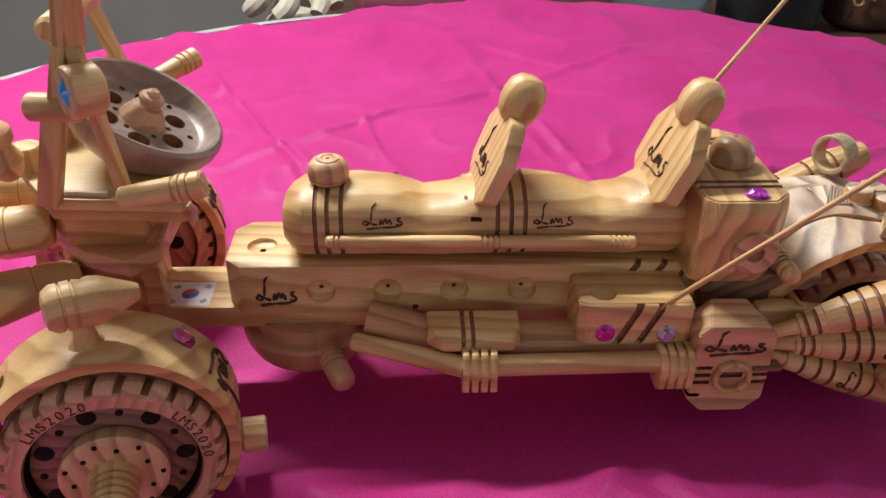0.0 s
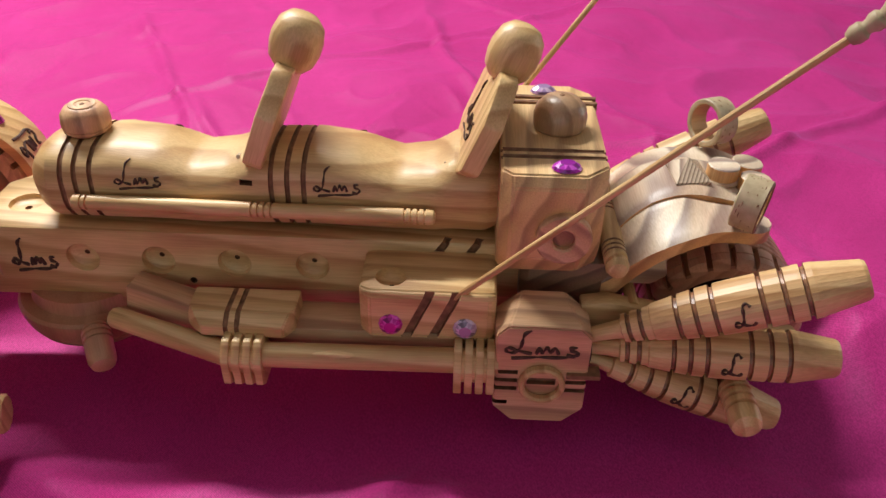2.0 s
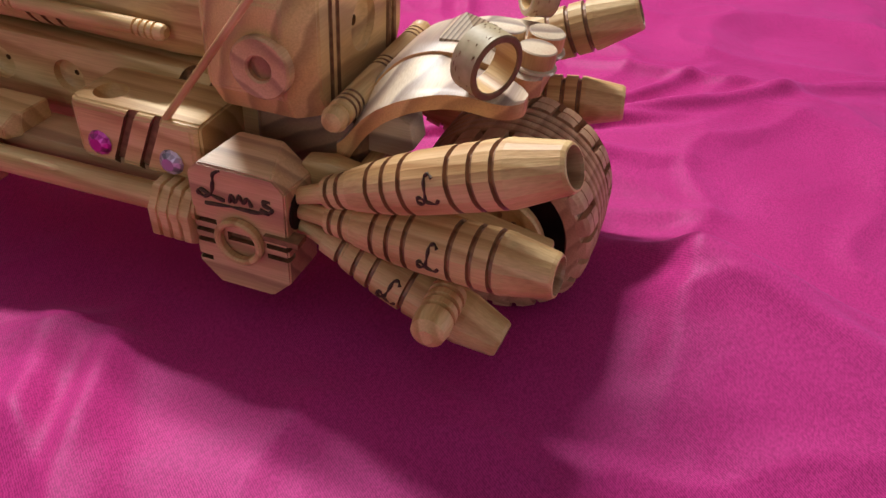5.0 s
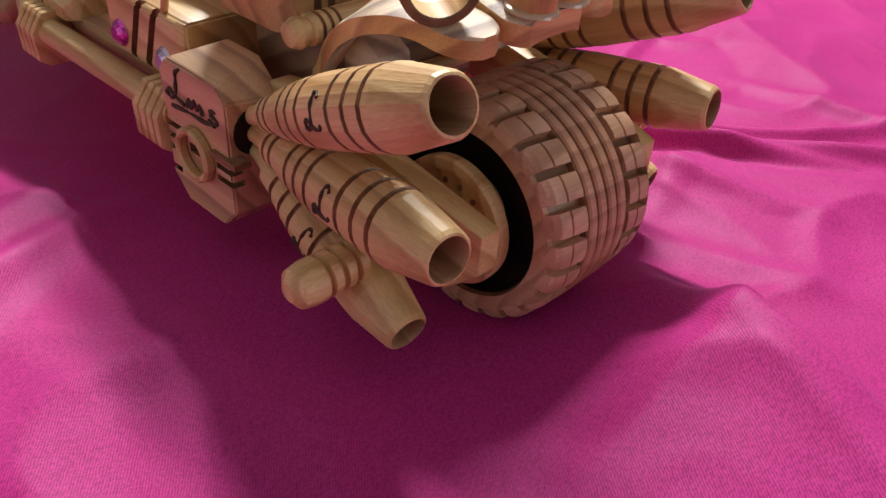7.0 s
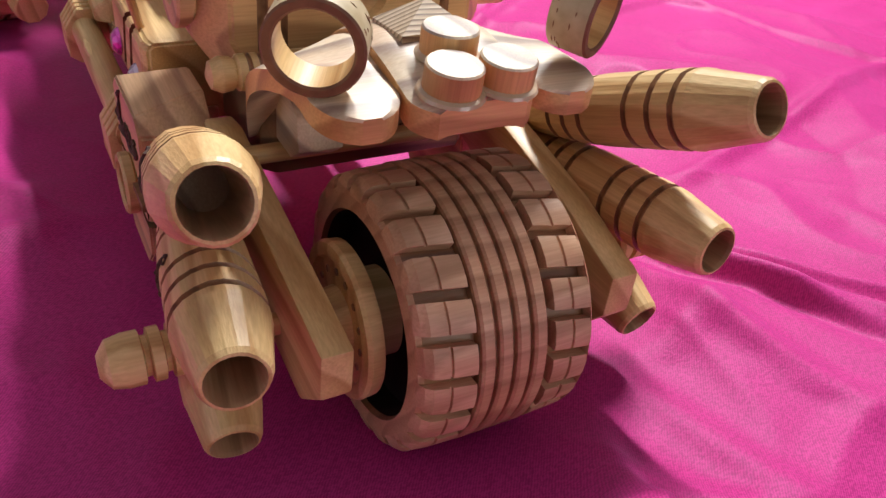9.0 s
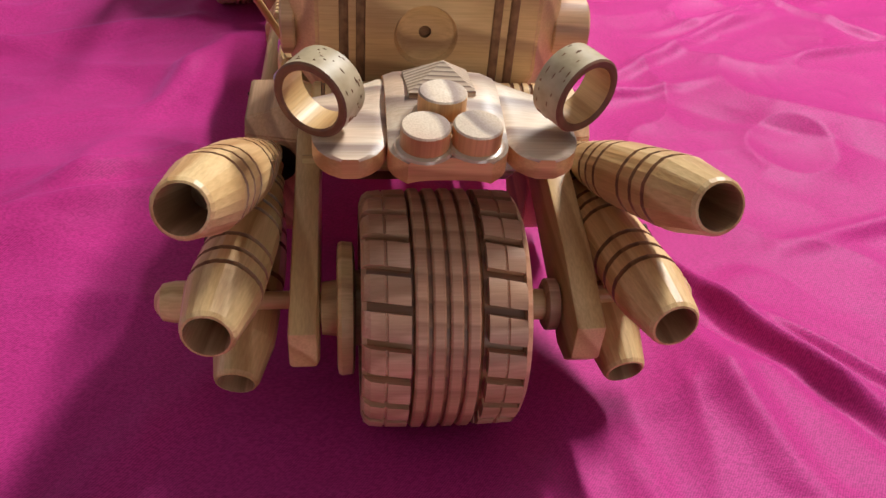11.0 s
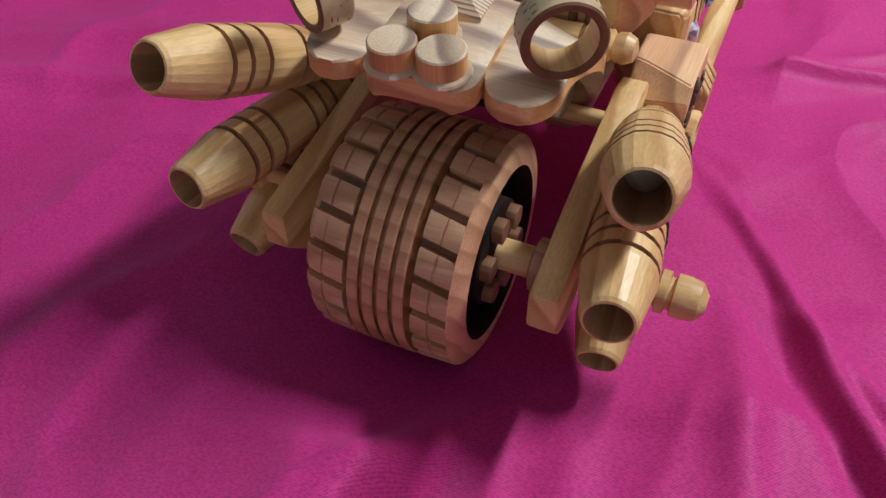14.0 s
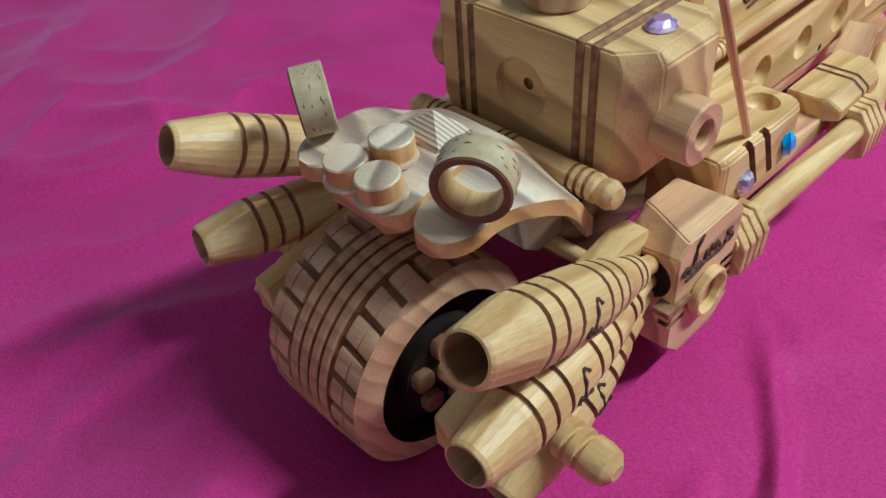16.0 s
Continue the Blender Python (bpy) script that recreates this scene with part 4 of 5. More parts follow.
def wheel_tyre(name, centre, R, width, teeth, mat, base=Matrix(), well=0.775, rim=0.0):
    """A turned wooden wheel: ribs round the middle, cross-cut blocks on the shoulders, a deep near-black bowl with the
    hub in it. rim: width of the whole ring outside the blocks of one side.
    """
    half = width / 2
    m = base @ frame_to(centre, Vector(centre) + Vector((0, 1, 0)))
    inner = R * well
    # Rows flagged 1 get browner wood: the tread slots' shade as floor colour
    ringed = [(half, R - 6.5, 0), (half - 0.5, R - 4.2, 0), (half - 1.4, R - 2.4, 0), (half - 2.5, R - 1.3, 0), (half - rim, R - 0.7, 0), (half - rim - 0.2, R - 4.2, 1)]
    cut = [(half, R - 5.0, 0), (half - 1.5, R - 4.4, 0), (half - 2, R - 4.2, 1)]
    edge = ringed if rim else cut
    prof = [(-x, r, k) for x, r, k in cut]
    core = 0.20 * width
    prof.append((-core - 0.2, R - 4.0, 1))
    ribs = 4
    pitch = 2 * core / ribs
    for k in range(ribs):
        a = -core + k * pitch
        prof += [(a, R - 1.9, 1), (a + 0.1, R - 0.7, 0), (a + 0.8, R, 0), (a + pitch - 1.9, R, 0), (a + pitch - 1.3, R - 0.7, 0), (a + pitch - 1.2, R - 1.9, 1)]
    prof.append((core + 0.2, R - 4.0, 1))
    # the ring beyond a cut takes the colour of the face it closes
    prof += [(x, r, 1 if q == 0 else 0) for q, (x, r, k) in enumerate(reversed(edge))]
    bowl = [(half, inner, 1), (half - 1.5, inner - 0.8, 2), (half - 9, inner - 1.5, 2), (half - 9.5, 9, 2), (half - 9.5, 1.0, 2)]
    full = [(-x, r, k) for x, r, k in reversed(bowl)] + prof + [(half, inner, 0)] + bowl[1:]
    n = 96
    bm = bmesh.new()
    rings = [[bm.verts.new((x, r * math.cos(2 * math.pi * k / n), r * math.sin(2 * math.pi * k / n))) for k in range(n)] for x, r, _ in full]
    for i in range(len(full) - 1):
        for k in range(n):
            f = bm.faces.new((rings[i][k], rings[i][(k + 1) % n], rings[i + 1][(k + 1) % n], rings[i + 1][k]))
            f.material_index = full[i + 1][2]
    bm.faces.new(rings[0]), bm.faces.new(rings[-1])
    w = part(name, bm, [mat, BROWNWOOD, NEAR_BLACK], car, "turned wooden wheel with carved tread", m)
    # shoulder blocks, one mesh for each side
    for s in SIDES:
        lip = rim if s > 0 else 0.0
        a0, a1 = core + 1.2, half - lip
        ang = 2 * math.pi / teeth
        gap = (3.1 if rim else 4.0) / R
        bm = bmesh.new()
        mid = a0 + (a1 - a0) * 0.5
        cols = [(a0, R - 0.2), (mid - 0.5, R - 0.4), (mid - 0.3, R - 1.1), (mid + 0.3, R - 1.1), (mid + 0.5, R - 0.4)]
        cols += [(a1 + 0.15, R - 0.66)] if lip else [(a1 - 2.6, R - 0.9), (a1 - 0.8, R - 2.4), (a1 + 0.05, R - 5.0)]
        seg = 4
        grid = []
        for j in range(seg + 1):
            th = -ang / 2 + gap / 2 + (ang - gap) * j / seg
            line = []
            for x, r in cols:
                skew = 0.05 * (x - a0) / (a1 - a0) * s
                ease = 0.35 if j in (0, seg) else 0
                line.append((s * x, (r - ease) * math.cos(th + skew), (r - ease) * math.sin(th + skew)))
            grid.append([bm.verts.new(p) for p in line])
        low = []
        for j in (0, seg):
            th = -ang / 2 + gap / 2 + (ang - gap) * j / seg
            low.append([bm.verts.new((s * x, (R - 6) * math.cos(th + 0.05 * (x - a0) / (a1 - a0) * s), (R - 6) * math.sin(th + 0.05 * (x - a0) / (a1 - a0) * s))) for x, _ in cols])
        for j in range(seg):
            for k in range(len(cols) - 1):
                bm.faces.new((grid[j][k], grid[j][k + 1], grid[j + 1][k + 1], grid[j + 1][k]))
        for g, l in ((grid[0], low[0]), (grid[-1], low[1])):
            for k in range(len(cols) - 1):
                bm.faces.new((g[k], g[k + 1], l[k + 1], l[k]))
        for e in (0, -1):
            bm.faces.new([grid[j][e] for j in range(seg + 1)] + [low[1][e], low[0][e]])
        first = part("tread_block", bm, mat, w, "", m)
        for k in range(1, teeth):
            o = first.copy()
            scene.collection.objects.link(o)
            o.matrix_basis = first.matrix_basis @ Matrix.Rotation(ang * k, 4, "X")
    return w, m


def rear_wheel():
    C = Vector((68.5, Y0 + 0.5, 39.5))
    w, m = wheel_tyre("rear_wheel", C, 41, 53, 22, TYREWOOD, Matrix(), 0.745, 2.9)
    for s in SIDES:
        mm = frame_to((C.x, Y0 + s * (18.8 if s < 0 else 14), C.z), (C.x, Y0 + s * 60, C.z))
        if s < 0:
            hub = part("hub_disc", lathe([(0, 13), (8.6, 13), (9.0, 21), (9.6, 22.6), (13.2, 23), (14.4, 22.4), (14.8, 20.6), (14.6, 18.8), (13.2, 18.0), (13.2, 10), (17, 9.4), (20, 9)], 44), PINE, w, "big turned pale hub plate with a raised rim", mm)
            for k in range(14):
                a = k * 2 * math.pi / 14
                c = Vector((C.x + 14.6 * math.cos(a), Y0 - 31.9, C.z + 14.6 * math.sin(a)))
                # Brown disc in place of a drilled hole, its shade given as colour
                part("hub_hole", lathe([(0, 1.2), (0.5, 1.0)], 10), BROWNWOOD, hub, "", frame_to(c, c + Vector((0, s, 0))))
        else:
            part("hub_disc", lathe([(0, 31), (2, 31), (5, 19), (11, 18.5), (12, 9)], 36), [NEAR_BLACK], w, "near-black turned hub", mm)
            part("hub_washer", lathe([(0, 8), (0.7, 9.2), (4.3, 9.2), (5, 8)], 28), TYREWOOD, w, "thick turned washer on the axle", frame_to((C.x, Y0 + 38.6, C.z), (C.x, Y0 + 60, C.z)))
            for k in range(6):
                a = k * math.pi / 3 + 0.3
                c = Vector((C.x + 13 * math.cos(a), Y0 + 25, C.z + 13 * math.sin(a)))
                part("wheel_nut", block(oct_poly(-3.8, 3.8, -3.8, 3.8, 1.6), 0, 4, "x", 0.4), LIP, w, "dark brown wooden nut", frame_to(c, c + Vector((0, s, 0))))
                c = Vector((C.x + 21 * math.cos(a + 0.5), Y0 + 15.2, C.z + 21 * math.sin(a + 0.5)))
                part("hub_hole", lathe([(0, 3.6), (1.0, 3.4)], 14), PINE_RED, w, "", frame_to(c, c + Vector((0, s, 0))))
        # swing arm, axle and its peg
        y0, y1 = (-48.5, -39.5) if s < 0 else (44, 54)
        arm = part("swing_arm", block([(96, 40), (96, 54), (63, 60), (6, 70), (-6, 68), (-6, 52), (60, 30), (82, 27)] if s < 0 else
                                      [(86, 29), (92, 36), (92, 50), (63, 60), (6, 72), (-6, 70), (-6, 52), (60, 34), (76, 27)], Y0 + y0, Y0 + y1, "y", 1.2), PINE, car, "long slanting board")
        peg = grooved([(0, 3.2), (23, 3.2), (23.5, 6), (25, 7.2), (44, 7.2), (48, 6.4), (50.5, 3)], [29, 34, 39], 2.2, 1.8)
        part("axle_peg", lathe(peg, 22), PINE, arm, "turned peg with rings", frame_to((64, Y0 + s * 44, 39.5), (64, Y0 + s * 90, 39.5)))
        part("axle", lathe([(0, 5.5), (26, 5.5)], 16), PINE, arm, "", frame_to((C.x, Y0 + s * 22, C.z), (C.x, Y0 + s * 60, C.z)))
    for s in SIDES:
        poly = [(4, 69), (28, 69), (35, 74), (33, 84), (20, 92), (4, 82)]
        part("fender_bracket", block(poly, Y0 + s * 18, Y0 + s * 32, "y", 1.0), PINE_PALE_SHEEN, car, "pale cut block under the fender")
    part("wheel_spacer", lathe([(0, 3), (96, 3)], 14), PINE, car, "", frame_to((18, Y0 - 46, 66), (18, Y0 + 60, 66)))


rear_wheel()


def exhausts(s):
    # the eight-cornered block that the pipes come out of
    f, b = 69.0, 46.0
    bm = bmesh.new()

    def face(x0, x1, z1, cut, rise):
        return [(x0 + 9, 13), (x1 - 9, 13), (x1, 22), (x1, z1 - rise), (x1 - cut, z1), (x0 + cut, z1), (x0, z1 - rise), (x0, 22)]

    rings = [[bm.verts.new((x, Y0 + s * d, z)) for x, z in poly] for d, poly in ((b, face(-45, -2, 74, 12, 11)), (f - 18, face(-45, -2, 73.5, 11, 10)), (f, face(-44.5, -2.5, 70.5, 5, 5)))]
    for p, q in zip(rings, rings[1:]):
        for k in range(8):
            bm.faces.new((p[k], p[(k + 1) % 8], q[(k + 1) % 8], q[k]))
    bm.faces.new(rings[0]), bm.faces.new(rings[-1])
    bmesh.ops.recalc_face_normals(bm, faces=bm.faces)
    bmesh.ops.bevel(bm, geom=bm.edges, offset=0.7, segments=2, affect="EDGES")
    cuts = []
    for z in (34, 39, 44, 25):
        for xa, xb, deep in ((-48, -34, 5), (-12, 3, 5)) + (((-29.5, -16.5, 2.5),) if z == 39 else ()):
            if z == 25 and xa != -48:
                continue
            xb = -38 if z == 25 else xb
            h = 2.0 if xa == -29.5 else 1.2
            c = block([(xa, z - h), (xb, z - h), (xb, z + h), (xa, z + h)], Y0 + s * (f - deep), Y0 + s * (f + 2), "y", 0)
            for q in c.faces:
                q.material_index = 1
            cuts.append(c)
    bm = carve(bm, *cuts)
    e = part("exhaust_block", bm, [PINE_RED, BURNT_SHADE], car, "eight-cornered block with burnt bars and a ring")
    y = Y0 + s * f
    m = frame_to((-23, y, 39), (-23, y + s * 20, 39))
    part("ring", ring_bm(7.8, 10.6, 4.2, 36, 0.8), PINE, e, "turned ring", m)
    if s < 0:
        scorch("scorched_mark", e, frame_to((-40.5, y - 0.1, 52.5), (20, y - 0.1, 52.5)), 37, 17, thick=0.7)
    else:
        scorch("scorched_mark", e, frame_to((-5.5, y + 0.1, 52.5), (-60, y + 0.1, 52.5)), 37, 17, thick=0.7)
    # near-black flat disc where the necks come out, in place of a recess
    part("neck_bore", lathe([(0, 9), (0.6, 8.6)], 24), NEAR_BLACK, e, "near-black disc behind the pipe necks", frame_to((-2.2, Y0 + s * 58, 53), (10, Y0 + s * 58, 53)))
    # three flaring pipes
    tips = ((102.5, 72, 106), (103.5, 70.5, 61.6), (86.5, 67.5, 22.5))
    for i, (x, d, z) in enumerate(tips):
        root = Vector((-4, Y0 + s * 58, (58, 52, 46)[i]))
        tip = Vector((x, Y0 + s * d, z))
        L = (tip - root).length
        big = 1.0 if i < 2 else 0.9
        shape = [(0, 3.4), (0.10, 3.9), (0.145, 4.6), (0.15, 6.4), (0.26, 7.6), (0.265, 8.2), (0.35, 9.7), (0.43, 10.8), (0.52, 11.5), (0.62, 11.7), (0.78, 11.9), (0.83, 11.7), (0.845, 11.3)]
        prof = [(a * L, r * big) for a, r in shape] + [(L - 1.6, 8.5 * big), (L - 0.3, 7.7 * big)]
        gr = [a * L for a in ((0.178, 0.225, 0.36, 0.425, 0.49, 0.655, 0.73, 0.80) if i < 2 else (0.24, 0.33, 0.41, 0.57, 0.66))]
        m = frame_to(root, tip)
        p = part("exhaust_pipe", lathe(grooved(prof, gr, 2.1, 1.4), 22, (26, 6.7 * big), 0.014, i + 3 * s), [PINE, BROWNWOOD, DOMEWOOD], e, "flaring carved pipe with burnt rings", m, smooth=False)
        xm = 0.545 * L if i < 2 else 0.46 * L
        rr = float(np.interp(xm + 3, [q[0] for q in prof], [q[1] for q in prof]))
        if s < 0:
            side = m @ Matrix.Rotation(radians(-8), 4, "X") @ Matrix.Translation((xm, -rr + 0.1, -5))
            scorch("scorched_mark", p, side, 9, 11, HOOK, 0.6, lambda u, w, rr=rr: rr - math.sqrt(max(1, rr * rr - (w - 5) ** 2)))
        else:
            side = m @ Matrix.Translation((xm + 9, 0, 0)) @ Matrix.Rotation(math.pi, 4, "Z") @ Matrix.Rotation(radians(-8), 4, "X") @ Matrix.Translation((0, -rr + 0.1, -5))
            scorch("scorched_mark", p, side, 9, 11, HOOK, 0.6, lambda u, w, rr=rr: rr - math.sqrt(max(1, rr * rr - (w - 5) ** 2)))


def side_gear(s):
    """The gem box, pipe, clamps, footboard and aerial along one side."""
    yf = Y0 + s * 58.5
    bm = bmesh.new()
    sec = [(24, 46.5), (51, 46.5), (57.5, 52.5), (58.5, 54), (58.5, 76.5), (56.5, 78.5), (24, 78.5)]
    rings = []
    for x, k in ((-107, 0.88), (-102, 1.0), (-48, 1.0), (-45, 0.94)):
        rings.append([bm.verts.new((x, Y0 + s * (24 + (d - 24) * k), 64 + (z - 64) * (0.92 + 0.08 * (k == 1)))) for d, z in sec])
    for a, b in zip(rings, rings[1:]):
        for k in range(7):
            bm.faces.new((a[k], a[(k + 1) % 7], b[(k + 1) % 7], b[k]))
    bm.faces.new(rings[0]), bm.faces.new(rings[-1])
    bmesh.ops.recalc_face_normals(bm, faces=bm.faces)
    bmesh.ops.bevel(bm, geom=bm.edges, offset=0.9, segments=2, affect="EDGES")
    cuts = [dish((-93, Y0 + s * 46, 78.5), (0, 0, 1), 7.2, 5.5, 1.0)]
    for xt in (-74, -62):
        q = block([(xt - 2.2, 80), (xt + 2.2, 80), (xt - 9.3, 53.5), (xt - 9.3, 44), (xt - 13.8, 44), (xt - 13.8, 53.5)], yf - s * 2.6, yf + s * 4, "y", 0)
        r = block([(xt - 9.3, 54), (xt - 9.3, 40), (xt - 13.8, 40), (xt - 13.8, 54)], yf - s * 8, yf + s * 4, "y", 0)
        for c in (q, r):
            for face in c.faces:
                face.material_index = 1
            cuts.append(c)
    bm = carve(bm, *cuts)
    g = part("gem_box", bm, [PINE, BURNT_SHADE], car, "block with two gems and burnt slashes")
    if s < 0:
        gem(g, GEM_PINK, (-92.6, yf, 61), (0, s, 0.05), 5.6, 12, 1.0)
        gem(g, GEM_CLEAR, (-58.7, yf, 60), (0, s, 0.05), 5.6, 12, 1.0)
    else:
        gem(g, GEM_BLUE, (-95.3, yf, 63), (0, s, 0.2), 6.0, 4, 1.0)
        gem(g, GEM_CLEAR, (-63, yf, 61), (0, s, 0.1), 5.4, 12, 1.0)
    # long pipe with clamps
    pipe = part("side_pipe", lathe([(0, 5.9), (122, 5.9)], 22), PINE, car, "long round side pipe", frame_to((-165, Y0 + s * 64.5, 44.3), (-43, Y0 + s * 64.5, 46)))
    part("pipe_elbow", lathe([(0, 4.4), (1.5, 5.2), (12, 5.4), (64, 6.0)], 20), PINE, pipe, "slanting pipe end", frame_to((-229, Y0 + s * 45, 47), (-167, Y0 + s * 65, 44)))
    if s < 0:
        part("shaved_patch", tube([(-131, Y0 - 67.2, 48.2), (-118, Y0 - 67.6, 48.6), (-103, Y0 - 67.2, 48.4)], [1.2, 2.2, 1.2], 8), PINE, pipe, "pale patch shaved flat")
    part("inner_bar", block([(Y0 + s * 34, 42), (Y0 + s * 55, 42), (Y0 + s * 55, 52.8), (Y0 + s * 34, 52.8)], -180, -44, "x", 0.8), PINE_RED, car, "square bar behind the pipe")
    part("slanting_board", block([(-7, -7.2), (7, -7.2), (7, 7.2), (-7, 7.2)], 0, 55, "x", 0.9), PINE_RED, car, "slanting square board", frame_to((-221, Y0 + s * 34, 55.6), (-168, Y0 + s * 45, 45)))
    for x in (-160.2, -54):
        core = lathe([(-8, 8.2), (8, 8.2)], 14)
        core.transform(frame_to((x, Y0 + s * 64, 43), (x + 20, Y0 + s * 64, 43)))
        ribs = []
        for k in range(4):
            u = x - 7.4 + 5.0 * k
            sec = [(54, 33), (58, 29.4), (68, 29.4), (72.6, 32.6), (73, 45.5), (67, 54), (58, 54), (54, 50)]
            ribs.append(block([(Y0 + s * d, z) for d, z in sec], u - 1.8, u + 1.8, "x", 0.5))
        part("clamp", merge(core, *ribs), PINE, pipe, "clamp with four flat ribs")
    low = [(-188, 37), (-188, 54), (-180, 61), (-142, 61), (-137.5, 55), (-137.5, 37)]
    top = [(-188, 37), (-187.4, 51.5), (-185, 55), (-140, 55), (-138, 52), (-137.5, 37)]
    fb = bmesh.new()
    rings = [[fb.verts.new((x, Y0 + s * d, z)) for x, d in ring] for ring, z in ((low, 51.5), (low, 57.3), (top, 61.5))]
    for a, b in zip(rings, rings[1:]):
        for k in range(6):
            fb.faces.new((a[k], a[(k + 1) % 6], b[(k + 1) % 6], b[k]))
    fb.faces.new(rings[0]), fb.faces.new(rings[-1])
    bmesh.ops.recalc_face_normals(fb, faces=fb.faces)
    bmesh.ops.bevel(fb, geom=fb.edges, offset=0.5, segments=2, affect="EDGES")
    # Plain cut grooves, not scorched: the dark brown puts in their shade
    fb = carve(fb, *[slot([(x, Y0 + s * 33, 61.8), (x, Y0 + s * 55, 61.8), (x, Y0 + s * 61.4, 57.3), (x, Y0 + s * 61.4, 50)], 1.3) for x in (-168.6, -163.4)])
    part("footboard", fb, [PINE, BURNT_SHADE], car, "small footboard with a bevelled edge and two grooves")
    # aerial
    a, b = (Vector((-62, Y0 - 55, 76)), Vector((55.4, Y0 - 94, 212))) if s < 0 else (Vector((-69, 57, 76)), Vector((30, 73.3, 213)))
    L = (b - a).length
    ae = part("aerial", lathe([(-4, 1.55), (L, 1.35)], 10), PINE, car, "thin cane aerial", frame_to(a, b))
    tiprows = [(L - 1, 2.2), (L + 1, 3.2), (L + 3.5, 3.2), (L + 4.5, 2.3), (L + 5.5, 2.3), (L + 7, 3.2), (L + 9, 3.2), (L + 10, 2.3), (L + 11, 2.6), (L + 13, 3.8), (L + 16, 3.8), (L + 18, 2.2), (L + 18.5, 0.8)]
    part("aerial_tip", lathe(tiprows, 16), BARK, ae, "small turned finial", frame_to(a, b))


for s in SIDES:
    exhausts(s)
    side_gear(s)


# the front end is steered: its own frame, turned about the pivot
FRONT = Matrix.Translation((-357, Y0 - 2, 0)) @ Matrix.Rotation(radians(13), 4, "Z")


def fpart(name, bm, mats, parent, label="", m=None):
    return part(name, bm, mats, parent, label, FRONT @ m if m else FRONT)


def lettering(text, size):
    """The characters of a text as flat, slightly raised bmeshes in the X-Y plane, one by one."""
    out = []
    for ch in text:
        cu = bpy.data.curves.new("tmp", "FONT")
        cu.body, cu.size, cu.extrude, cu.align_x, cu.resolution_u = ch, size, 0.25, "CENTER", 3
        ob = new("tmp", cu)
        me = bpy.data.meshes.new_from_object(ob.evaluated_get(bpy.context.evaluated_depsgraph_get()))
        b = bmesh.new()
        b.from_mesh(me)
        out.append(b)
        bpy.data.objects.remove(ob)
        bpy.data.meshes.remove(me)
        bpy.data.curves.remove(cu)
    return out


